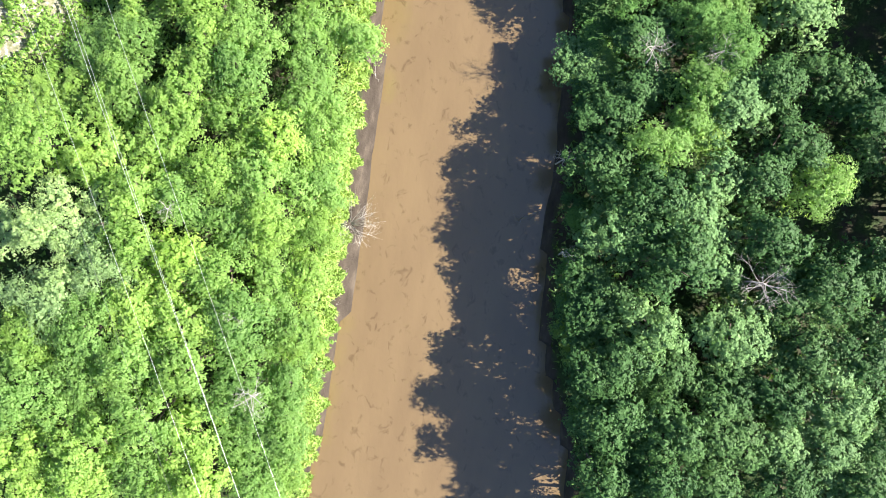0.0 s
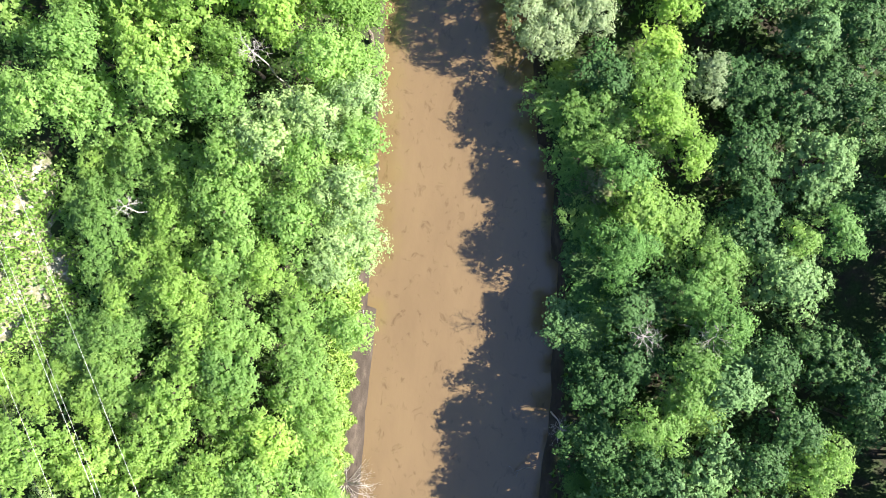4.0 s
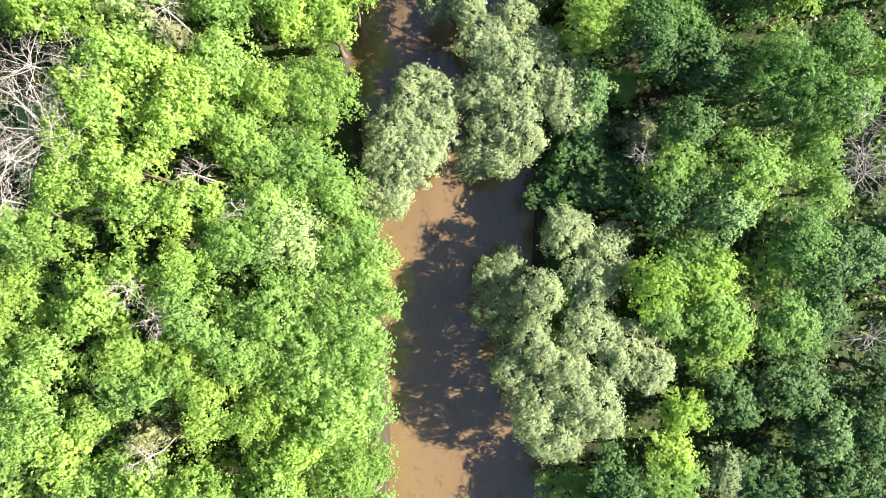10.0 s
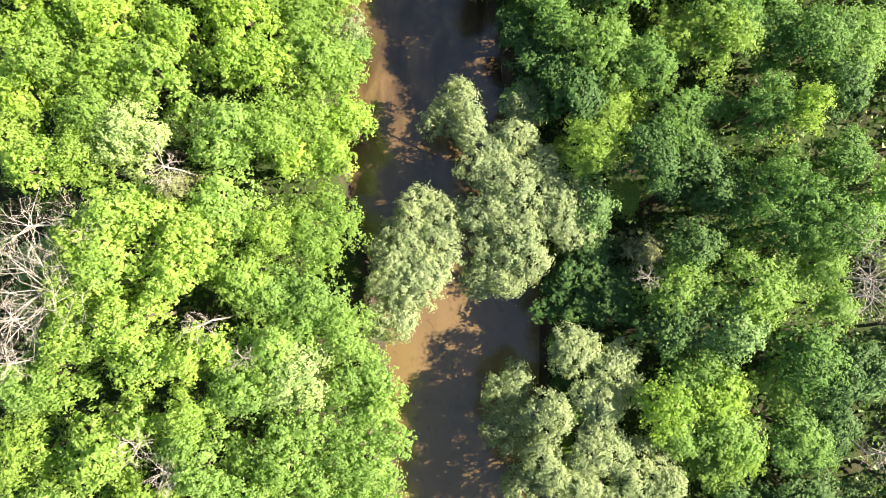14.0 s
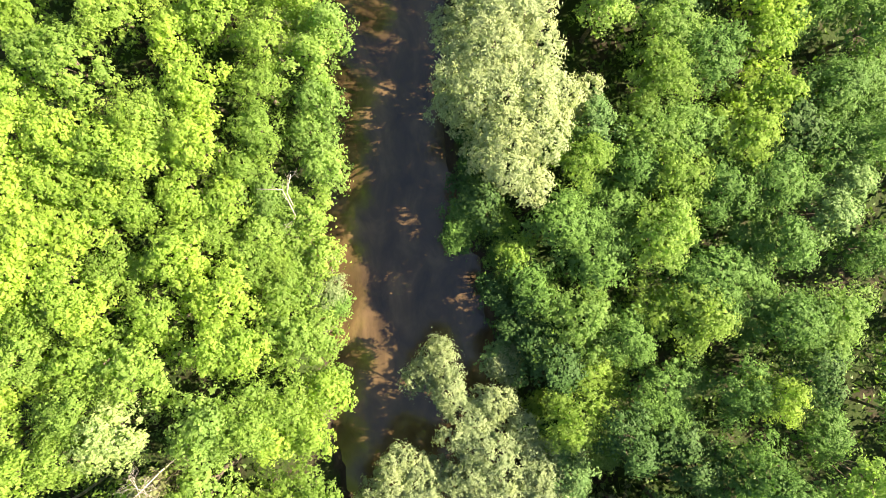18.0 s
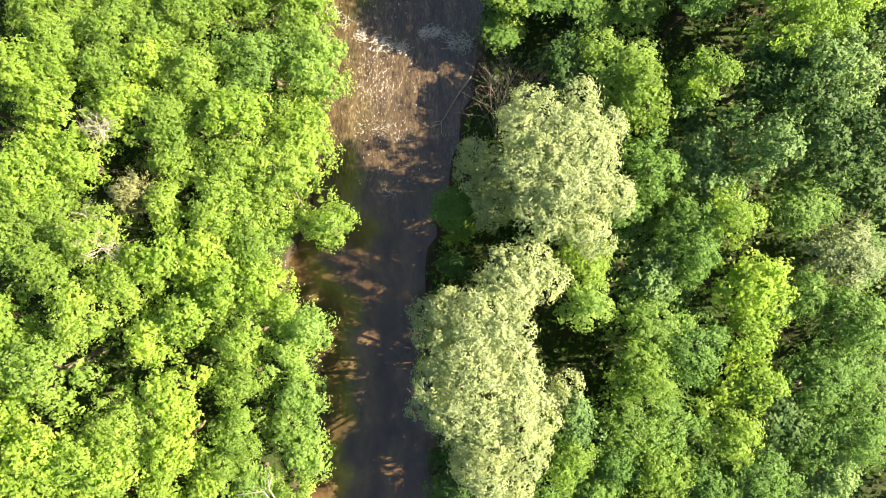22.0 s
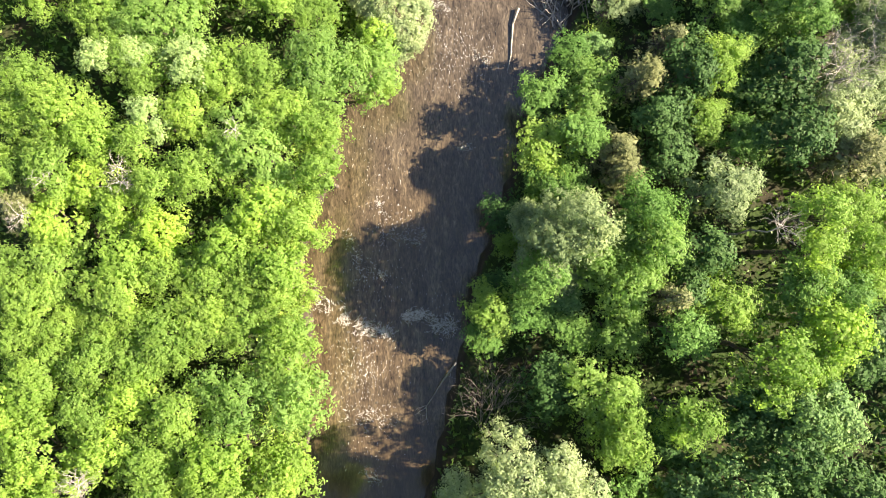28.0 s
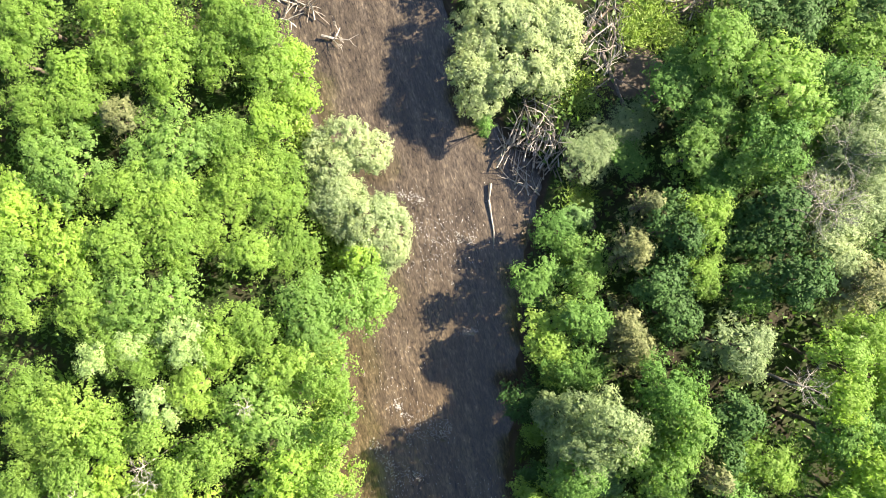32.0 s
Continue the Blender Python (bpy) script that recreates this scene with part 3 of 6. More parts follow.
plant("ALDER", 7.8, 18.8, 2.25, 3.4)
plant("OAK", 7.9, 16.9, 1.87, 3.2)
plant("ASH", 9.2, 17.3, 2.25, 5.9)
plant("OAK", 16.5, 20.0, 2.04, 6.1)
plant("ASH", 21.2, 19.5, 1.46, 6.8)
plant("POPLAR", 7.9, 12.2, 1.31, 3.0)

# trees, stretch by stretch up the river
plant("BIRCH", -25.5, 36.9, 2.42, 8.9)
plant("ALDER", -26.0, 33.8, 2.08, 8.8)
plant("ALDER", -23.7, 34.1, 2.04, 9.7)
plant("ALDER", -16.3, 37.2, 2.02, 10.1)
plant("BIRCH", -19.5, 34.8, 2.06, 9.2)
plant("BIRCH", -16.8, 34.5, 2.08, 8.8)
plant("ALDER", -7.9, 34.9, 2.09, 8.5)
plant("BIRCH", -15.0, 32.0, 2.02, 10.0)
plant("BIRCH", -12.1, 31.9, 2.38, 9.6)
plant("ALDER", -8.7, 32.1, 2.02, 10.1)
plant("ALDER", -7.4, 32.4, 1.57, 8.3)
plant("ALDER", -24.6, 30.5, 2.40, 9.3)
plant("MAPLE", -21.3, 31.7, 1.39, 8.6)
plant("DRY", -18.4, 30.6, 1.64, 10.0)
plant("ALDER", -21.0, 28.0, 2.09, 8.6)
plant("MAPLE", -18.3, 28.1, 2.05, 9.3)
plant("BIRCH", -15.3, 28.0, 2.01, 10.2)
plant("MAPLE", -11.5, 29.2, 2.35, 10.2)
plant("BIRCH", -8.3, 29.2, 2.05, 9.3)
plant("BIRCH", -7.1, 29.0, 1.59, 7.9)
plant("ALDER", -7.0, 26.2, 1.62, 7.1)
plant("ALDER", -21.8, 25.2, 2.03, 9.9)
plant("BIRCH", -13.6, 26.0, 1.71, 9.3)
plant("ALDER", -8.6, 25.5, 2.05, 9.5)
plant("ALDER", 10.4, 40.9, 1.82, 6.5)
plant("ALDER", 12.3, 37.4, 2.18, 6.6)
plant("MAPLE", 15.6, 40.2, 1.82, 6.6)
plant("OAK", 17.6, 40.7, 2.47, 7.9)
plant("OAK", 21.2, 41.3, 2.18, 6.5)
plant("ASH", 16.1, 37.3, 2.17, 6.8)
plant("ASH", 17.5, 36.0, 1.68, 5.4)
plant("MAPLE", 12.4, 34.7, 1.89, 4.8)
plant("OAK", 13.5, 32.6, 2.21, 5.9)
plant("OAK", 16.6, 33.5, 2.19, 6.3)
plant("OAK", 19.6, 31.8, 2.59, 5.7)
plant("OAK", 22.0, 34.5, 2.18, 6.6)
plant("OAK", 21.5, 31.2, 2.54, 6.7)

# trees, stretch by stretch up the river
plant("MAPLE", -19.8, 49.7, 1.62, 11.5)
plant("MAPLE", -21.2, 48.1, 1.97, 10.9)
plant("MAPLE", -22.1, 46.0, 1.66, 10.5)
plant("MAPLE", -18.3, 49.9, 2.01, 10.0)
plant("MAPLE", -17.2, 46.8, 1.83, 10.3)
plant("ALDER", -15.2, 50.4, 2.04, 9.4)
plant("MAPLE", -14.7, 46.7, 1.90, 8.7)
plant("BIRCH", -12.9, 48.9, 1.74, 8.5)
plant("ALDER", -13.3, 45.3, 1.95, 7.7)
plant("ALDER", -11.0, 44.7, 2.11, 7.9)
plant("ALDER", -9.1, 43.5, 1.75, 8.1)
plant("BIRCH", -21.7, 43.6, 1.95, 11.3)
plant("MAPLE", -19.4, 44.3, 1.79, 11.3)
plant("MAPLE", -18.5, 42.4, 1.83, 10.3)
plant("MAPLE", -16.2, 42.7, 1.67, 10.3)
plant("MAPLE", -23.4, 41.6, 2.01, 10.0)
plant("ALDER", -24.7, 41.3, 1.66, 10.4)
plant("ALDER", -14.9, 42.0, 1.57, 8.4)
plant("ALDER", -12.5, 42.4, 2.05, 9.3)
plant("ALDER", -13.9, 40.5, 2.03, 9.7)
plant("ALDER", -8.4, 40.7, 2.12, 7.7)
plant("ALDER", -7.2, 39.5, 1.57, 8.2)
plant("BIRCH", -16.4, 39.5, 1.67, 10.2)
plant("POPLAR", 4.8, 50.2, 1.66, 5.7)
plant("ALDER", 7.3, 50.9, 1.35, 3.6)
plant("OAK", 7.5, 52.6, 1.84, 8.6)
plant("OAK", 10.2, 52.1, 2.17, 6.7)
plant("OAK", 11.7, 51.0, 1.78, 7.3)
plant("ASH", 18.6, 52.5, 1.77, 7.6)
plant("ALDER", 19.4, 51.0, 1.35, 9.7)
plant("OAK", 4.8, 47.3, 2.24, 4.7)
plant("OAK", 3.8, 44.9, 1.84, 3.4)
plant("OAK", 6.3, 44.9, 1.82, 4.7)
plant("OAK", 10.1, 48.1, 1.78, 7.4)
plant("ALDER", 16.7, 47.0, 1.76, 7.9)
plant("OAK", 9.1, 43.1, 1.84, 6.6)
plant("ALDER", 17.7, 44.5, 1.43, 7.2)
plant("ASH", 16.1, 41.8, 2.10, 8.2)
plant("ALDER", 9.5, 37.2, 1.45, 6.4)
plant("OAK", 18.0, 37.4, 1.82, 6.3)

# trees, stretch by stretch up the river
plant("ELDER", -26.6, 59.4, 2.09, 8.1)
plant("ELDER", -24.1, 59.1, 2.09, 8.1)
plant("ELDER", -21.3, 59.8, 1.54, 8.9)
plant("ELDER", -17.9, 59.4, 1.74, 8.2)
plant("ELDER", -13.2, 57.7, 1.73, 8.5)
plant("ASH", -9.1, 59.9, 1.31, 3.8)
plant("ELDER", -25.9, 56.2, 2.06, 8.8)
plant("BIRCH", -24.2, 57.4, 1.68, 9.8)
plant("BIRCH", -21.6, 54.7, 2.35, 9.9)
plant("BIRCH", -22.2, 52.4, 2.01, 9.9)
plant("BIRCH", -13.0, 53.9, 2.03, 9.4)
plant("BIRCH", -11.2, 54.5, 2.11, 7.7)
plant("ELDER", -9.0, 55.1, 1.41, 7.0)
plant("BIRCH", -25.6, 53.3, 2.03, 9.5)
plant("ELDER", -23.6, 51.9, 1.30, 11.2)
plant("OAK", 2.28, 59.2, 2.13, 5.0)
plant("POPLAR", 1.2, 56.6, 1.45, 3.9)
plant("OAK", 3.8, 56.8, 2.16, 6.3)
plant("BIRCH", 6.3, 55.8, 2.28, 5.4)
plant("ASH", 7.9, 58.0, 1.78, 7.1)
plant("BIRCH", 9.6, 59.7, 1.80, 6.7)
plant("BIRCH", 11.8, 59.4, 2.11, 7.8)
plant("ASH", 14.7, 60.0, 2.15, 6.9)
plant("ASH", 16.5, 58.9, 2.06, 8.7)
plant("BIRCH", 15.3, 55.1, 1.70, 9.1)
plant("OAK", 17.2, 56.0, 1.71, 9.0)
plant("BIRCH", 5.0, 53.5, 2.23, 7.0)
plant("ASH", 17.3, 49.2, 2.03, 9.4)

# trees, stretch by stretch up the river
plant("ELDER", -25.3, 69.0, 2.06, 8.8)
plant("ELDER", -22.5, 69.2, 2.06, 8.8)
plant("ELDER", -20.2, 68.7, 2.07, 8.7)
plant("ELDER", -23.4, 67.1, 2.11, 7.7)
plant("ELDER", -25.5, 66.3, 2.08, 8.3)
plant("ELDER", -20.9, 66.1, 2.12, 7.5)
plant("ELDER", -18.7, 68.1, 1.55, 8.6)
plant("ELDER", -15.7, 69.1, 1.92, 8.1)
plant("BIRCH", -13.6, 67.6, 1.62, 6.6)
plant("ELDER", -16.7, 66.2, 1.78, 7.1)
plant("ELDER", -19.2, 65.6, 1.78, 7.2)
plant("ELDER", -14.5, 65.9, 1.62, 6.7)
plant("BIRCH", -15.3, 64.4, 1.63, 6.3)
plant("ELDER", -22.6, 64.3, 2.13, 7.4)
plant("ELDER", -24.9, 63.9, 2.11, 7.8)
plant("ELDER", -24.9, 61.6, 2.05, 9.0)
plant("ELDER", -16.9, 63.0, 2.12, 7.6)
plant("BIRCH", -20.5, 62.1, 2.14, 7.0)
plant("ELDER", -22.4, 61.0, 2.07, 8.5)
plant("BIRCH", -13.1, 62.2, 1.83, 5.8)
plant("BIRCH", -11.3, 61.5, 2.03, 5.4)
plant("ELDER", -21.4, 57.3, 2.06, 8.8)
plant("ELDER", -14.7, 57.9, 1.72, 8.7)
plant("BIRCH", 5.1, 68.0, 1.91, 8.3)
plant("POPLAR", 5.8, 69.9, 1.74, 8.1)
plant("ASH", 8.1, 67.5, 1.76, 7.6)
plant("ASH", 11.3, 69.5, 2.12, 7.5)
plant("BIRCH", 10.6, 66.9, 2.11, 7.7)
plant("BIRCH", 14.3, 69.0, 2.09, 8.1)
plant("OAK", 16.7, 69.7, 2.11, 7.6)
plant("ASH", 19.1, 68.7, 2.10, 7.9)
plant("POPLAR", 19.7, 66.8, 1.75, 7.9)
plant("ASH", 20.6, 68.8, 1.72, 8.6)
plant("ASH", 13.1, 66.2, 2.11, 7.7)
plant("ASH", 15.8, 66.4, 2.09, 8.2)
plant("ASH", 7.0, 65.5, 2.17, 6.5)
plant("ASH", 4.2, 64.4, 2.10, 7.8)
plant("ASH", 5.9, 62.8, 2.12, 7.4)
plant("ASH", 14.7, 63.8, 2.51, 6.9)
plant("ASH", 16.2, 63.2, 1.55, 8.6)
plant("ASH", 21.0, 63.0, 1.75, 7.9)
plant("ASH", 2.4, 61.0, 1.61, 6.4)
plant("ASH", 18.6, 57.3, 2.13, 7.3)
plant("ASH", -1.4, 63.9, 1.28, 4.3)
plant("OAK", -0.1, 65.9, 1.62, 5.4)
plant("OAK", 0.4, 60.6, 1.09, 4.9)
plant("OAK", -0.7, 67.1, 1.43, 4.5)

# trees, stretch by stretch up the river
plant("BIRCH", -25.5, 80.1, 2.46, 7.8)
plant("BIRCH", -24.7, 82.4, 2.13, 7.4)
plant("BIRCH", -22.7, 81.6, 2.15, 6.9)
plant("BIRCH", -20.3, 80.3, 2.10, 8.2)
plant("BIRCH", -22.7, 78.9, 2.12, 7.7)
plant("BIRCH", -16.2, 82.0, 1.42, 7.6)
plant("BIRCH", -13.2, 81.8, 2.10, 8.1)
plant("BIRCH", -7.3, 80.7, 1.42, 7.6)
plant("BIRCH", -11.8, 79.8, 2.14, 7.3)
plant("ELDER", -14.1, 79.0, 2.10, 8.1)
plant("ELDER", -16.3, 79.0, 2.09, 8.2)
plant("BIRCH", -18.6, 77.9, 2.11, 7.8)
plant("ELDER", -12.9, 77.4, 1.92, 8.1)
plant("ELDER", -11.0, 77.4, 1.75, 8.1)
plant("BIRCH", -9.8, 75.8, 1.40, 8.0)
plant("BIRCH", -20.4, 76.1, 2.07, 8.8)
plant("ELDER", -25.3, 75.4, 2.12, 7.6)
plant("ELDER", -17.0, 74.7, 1.75, 8.0)
plant("BIRCH", -12.0, 74.6, 1.74, 8.2)
plant("BIRCH", -12.5, 72.2, 1.78, 7.4)
plant("ELDER", -15.9, 71.8, 1.74, 8.5)
plant("ELDER", -25.3, 71.3, 2.10, 8.2)
plant("BIRCH", 6.7, 78.4, 1.78, 7.3)
plant("BIRCH", 5.8, 80.4, 1.44, 6.9)
plant("ASH", 9.0, 81.3, 1.79, 7.1)
plant("POPLAR", 10.5, 77.7, 2.14, 7.3)
plant("ASH", 12.1, 80.9, 1.73, 8.5)
plant("BIRCH", 14.2, 80.8, 1.72, 8.9)
plant("ASH", 12.4, 73.8, 2.10, 8.1)
plant("BIRCH", 9.5, 72.5, 2.09, 8.4)
plant("ELDER", 15.4, 77.1, 2.07, 8.7)
plant("ASH", 17.0, 75.8, 1.79, 7.2)
plant("ELDER", 14.8, 71.3, 1.80, 6.8)
plant("ASH", 18.7, 76.6, 1.77, 7.6)
plant("ASH", 18.6, 81.2, 2.14, 7.3)
plant("POPLAR", 22.6, 78.6, 1.79, 7.0)
plant("ASH", 21.6, 72.5, 2.52, 6.9)
plant("ASH", 22.2, 70.2, 2.13, 7.5)
plant("ASH", 21.4, 75.2, 2.08, 8.6)
plant("ASH", -0.3, 81.8, 1.62, 4.0)
plant("ASH", -1.1, 65.0, 1.44, 4.7)

# trees, stretch by stretch up the river
plant("BIRCH", -24.9, 96.9, 2.19, 6.4)
plant("BIRCH", -22.8, 95.8, 2.18, 6.7)
plant("BIRCH", -17.9, 96.0, 2.17, 6.9)
plant("BIRCH", -15.5, 97.1, 1.83, 6.4)
plant("BIRCH", -13.1, 96.7, 1.82, 6.6)
plant("BIRCH", -10.5, 96.7, 2.18, 6.6)
plant("BIRCH", -8.9, 95.9, 1.63, 6.9)
plant("BIRCH", -24.4, 94.0, 2.20, 6.1)
plant("BIRCH", -21.5, 93.7, 2.21, 6.0)
plant("BIRCH", -18.9, 94.0, 2.21, 6.0)
plant("BIRCH", -13.1, 94.4, 2.18, 6.7)
plant("BIRCH", -10.9, 94.4, 2.18, 6.6)
plant("BIRCH", -8.4, 93.5, 1.44, 7.2)
plant("BIRCH", -22.5, 91.6, 1.81, 6.8)
plant("BIRCH", -19.5, 91.9, 1.81, 6.9)
plant("BIRCH", -17.2, 92.2, 2.19, 6.4)
plant("BIRCH", -9.0, 91.7, 2.18, 6.7)
plant("ELDER", -24.6, 89.7, 2.16, 7.1)
plant("ELDER", -22.8, 90.3, 1.81, 6.9)
plant("BIRCH", -19.5, 89.5, 1.80, 7.2)
plant("ELDER", -17.3, 90.2, 1.80, 7.0)
plant("BIRCH", -14.6, 89.1, 2.14, 7.6)
plant("ELDER", -18.5, 87.3, 1.79, 7.3)
plant("BIRCH", -15.9, 86.6, 2.14, 7.5)
plant("ELDER", -12.3, 86.8, 2.11, 8.1)
plant("ELDER", -8.7, 86.2, 1.44, 7.0)
plant("BIRCH", -15.8, 84.4, 1.81, 6.9)
plant("BIRCH", -12.8, 84.0, 2.49, 7.5)
plant("ELDER", -23.6, 83.9, 2.12, 8.0)
plant("ELDER", -21.3, 84.5, 1.78, 7.6)
plant("ASH", 2.7, 92.7, 1.44, 3.5)
plant("ASH", 5.4, 96.4, 1.82, 8.3)
plant("POPLAR", 6.9, 95.3, 1.86, 5.4)
plant("ASH", 7.6, 92.9, 1.44, 5.4)
plant("ASH", 5.1, 94.1, 1.45, 5.4)
plant("ALDER", 10.5, 95.8, 2.20, 8.2)
plant("DRY", 12.3, 94.9, 1.12, 9.9)
plant("ALDER", 9.0, 97.0, 1.87, 7.6)
plant("OAK", 13.6, 95.6, 1.78, 7.6)
plant("ASH", 13.2, 92.8, 1.56, 8.3)
plant("BIRCH", 15.8, 94.3, 2.13, 7.8)
plant("ASH", 19.5, 95.2, 2.08, 8.9)
plant("ELDER", 20.6, 93.1, 2.04, 9.7)
plant("ELDER", 19.7, 91.4, 2.08, 8.8)
plant("ASH", 21.7, 94.8, 1.73, 8.8)
plant("BIRCH", 23.7, 95.5, 1.79, 7.4)
plant("OAK", 23.3, 91.8, 2.11, 8.0)
plant("OAK", 6.2, 89.7, 1.97, 5.6)
plant("BIRCH", 9.8, 87.3, 2.11, 8.1)
plant("BIRCH", 13.1, 88.4, 1.56, 8.8)
plant("OAK", 12.3, 87.0, 1.79, 7.2)
plant("BIRCH", 11.9, 82.9, 1.98, 7.0)
plant("POPLAR", 13.6, 82.8, 2.12, 7.8)
plant("OAK", 16.8, 88.3, 2.07, 8.9)
plant("POPLAR", 20.9, 88.0, 2.08, 8.7)
plant("OAK", 18.1, 86.7, 2.02, 10.1)
plant("OAK", 20.9, 84.8, 2.04, 9.8)
plant("OAK", 18.8, 84.2, 2.04, 9.8)

# trees, stretch by stretch up the river
plant("BIRCH", -23.3, 107.9, 2.20, 6.2)
plant("BIRCH", -17.6, 109.3, 1.64, 6.6)
plant("BIRCH", -16.4, 108.4, 1.83, 6.3)
plant("BIRCH", -14.1, 106.0, 1.83, 6.5)
plant("BIRCH", -12.2, 108.3, 2.21, 6.1)
plant("BIRCH", -10.0, 108.4, 1.85, 5.8)
plant("BIRCH", -3.1, 108.1, 1.15, 3.1)
plant("BIRCH", -8.8, 105.8, 2.18, 6.8)
plant("BIRCH", -6.5, 104.6, 1.79, 7.4)
plant("BIRCH", -6.5, 102.3, 1.42, 7.7)
plant("BIRCH", -13.3, 102.5, 1.79, 7.4)
plant("BIRCH", -15.5, 101.9, 1.79, 7.4)
plant("BIRCH", -16.8, 104.3, 1.44, 7.1)
plant("ELDER", -19.1, 104.7, 1.80, 7.0)
plant("BIRCH", -23.3, 105.6, 2.20, 6.2)
plant("BIRCH", -24.3, 103.3, 2.20, 6.4)
plant("BIRCH", -21.2, 103.1, 1.61, 7.3)
plant("ELDER", -19.8, 102.2, 1.83, 6.3)
plant("ELDER", -17.9, 100.9, 1.83, 6.3)
plant("DRY", -23.4, 101.0, 1.98, 6.8)
plant("ELDER", -21.7, 100.0, 1.83, 6.4)
plant("ELDER", -15.4, 99.4, 1.80, 7.0)
plant("ELDER", -9.8, 100.2, 2.14, 7.6)
plant("BIRCH", -7.9, 99.5, 1.78, 7.6)
plant("ELDER", -8.9, 97.3, 1.61, 7.4)
plant("ELDER", -17.3, 97.9, 1.81, 7.0)
plant("ASH", 6.4, 106.9, 1.48, 4.6)
plant("ASH", 8.7, 109.3, 1.70, 3.8)
plant("OAK", 14.7, 107.8, 1.81, 6.9)
plant("BIRCH", 16.3, 108.1, 1.81, 7.0)
plant("OAK", 18.6, 106.7, 2.28, 5.8)
plant("OAK", 20.3, 107.2, 2.15, 7.4)
plant("ASH", 8.5, 104.2, 1.47, 6.1)
plant("DRY", 10.8, 101.8, 1.78, 6.6)
plant("ASH", 6.5, 102.0, 1.49, 4.2)
plant("OAK", 13.0, 105.3, 1.82, 6.7)
plant("OAK", 13.5, 103.1, 1.85, 5.7)
plant("BIRCH", 15.5, 105.0, 1.66, 6.0)
plant("BIRCH", 15.5, 104.2, 0.93, 5.5)
plant("ASH", 17.9, 103.5, 1.64, 6.6)
plant("OAK", 20.0, 103.5, 1.94, 8.0)
plant("DRY", 23.3, 102.5, 2.57, 8.3)
plant("ASH", 7.5, 101.3, 1.68, 4.9)
plant("OAK", 4.1, 100.0, 1.66, 3.2)
plant("SALLOW", 6.4, 98.3, 2.23, 9.0)
plant("SALLOW", 7.8, 98.6, 2.05, 10.0)
plant("OAK", 14.6, 97.3, 1.59, 7.9)
plant("BIRCH", 23.1, 99.7, 1.80, 7.1)
plant("BIRCH", 19.8, 97.1, 1.37, 9.3)
plant("BIRCH", 22.8, 97.3, 1.73, 8.9)

# trees, stretch by stretch up the river
plant("BIRCH", -18.3, 129.1, 2.21, 6.0)
plant("BIRCH", -19.6, 127.0, 1.48, 5.9)
plant("BIRCH", -19.0, 124.1, 2.23, 5.7)
plant("BIRCH", -13.7, 128.2, 2.21, 6.2)
plant("BIRCH", -11.6, 126.9, 2.21, 6.2)
plant("BIRCH", -14.2, 125.7, 1.86, 5.6)
plant("BIRCH", -11.3, 124.5, 2.28, 6.0)
plant("BIRCH", -8.7, 125.1, 2.26, 5.1)
plant("BIRCH", -6.0, 125.3, 2.04, 5.7)
plant("BIRCH", -7.4, 126.8, 1.87, 5.5)
plant("BIRCH", -5.7, 122.9, 1.88, 5.2)
plant("ELDER", -4.2, 123.5, 1.34, 4.2)
plant("ELDER", -4.5, 121.3, 1.36, 3.6)
plant("DRY", -14.7, 122.4, 1.79, 6.1)
plant("BIRCH", -16.8, 123.6, 2.24, 5.5)
plant("BIRCH", -9.3, 119.6, 2.25, 5.3)
plant("BIRCH", -8.9, 117.1, 2.25, 5.3)
plant("BIRCH", -15.3, 117.6, 2.20, 6.3)
plant("BIRCH", -13.3, 116.4, 2.21, 6.1)
plant("BIRCH", -10.5, 115.4, 2.27, 4.9)
plant("BIRCH", -6.9, 117.3, 1.90, 4.5)
plant("BIRCH", -7.4, 115.3, 1.89, 4.9)
plant("ELDER", -6.5, 119.9, 1.50, 5.1)
plant("ELDER", -21.4, 119.2, 1.47, 6.2)
plant("ELDER", -21.8, 117.6, 1.82, 6.6)
plant("ELDER", -19.4, 115.6, 2.20, 6.3)
plant("BIRCH", -21.8, 115.9, 1.45, 6.9)
plant("BIRCH", -16.2, 115.1, 2.19, 6.4)
plant("BIRCH", -13.5, 114.4, 2.28, 5.9)
plant("BIRCH", -9.3, 112.7, 1.68, 5.6)
plant("BIRCH", -7.2, 112.5, 2.11, 4.2)
plant("ELDER", -3.4, 110.8, 1.72, 4.2)
plant("BIRCH", -22.8, 113.5, 1.85, 6.0)
plant("BIRCH", -19.3, 112.2, 2.20, 6.3)
plant("OAK", 24.5, 117.5, 2.20, 6.4)
plant("ASH", 25.5, 113.2, 2.15, 7.5)
plant("ASH", 21.7, 111.5, 2.28, 5.9)
plant("ASH", 25.3, 111.2, 1.84, 6.1)
plant("BIRCH", 27.5, 115.6, 2.18, 6.8)
plant("OAK", 29.0, 117.0, 1.82, 6.6)
plant("SALLOW", 14.9, 114.6, 1.70, 2.8)
plant("SALLOW", 12.9, 114.0, 1.70, 2.8)
plant("SALLOW", 11.7, 113.5, 1.88, 2.9)
plant("ASH", 13.9, 112.9, 1.50, 2.8)
plant("POPLAR", 9.9, 110.0, 0.94, 3.6)
plant("ASH", 18.1, 109.7, 1.85, 5.9)
plant("ASH", 6.0, 117.1, 0.77, 2.6)
plant("SALLOW", 25.3, 110.0, 2.51, 7.4)
plant("SALLOW", 23.3, 108.2, 1.46, 6.4)
plant("SALLOW", 27.4, 112.1, 1.80, 7.2)
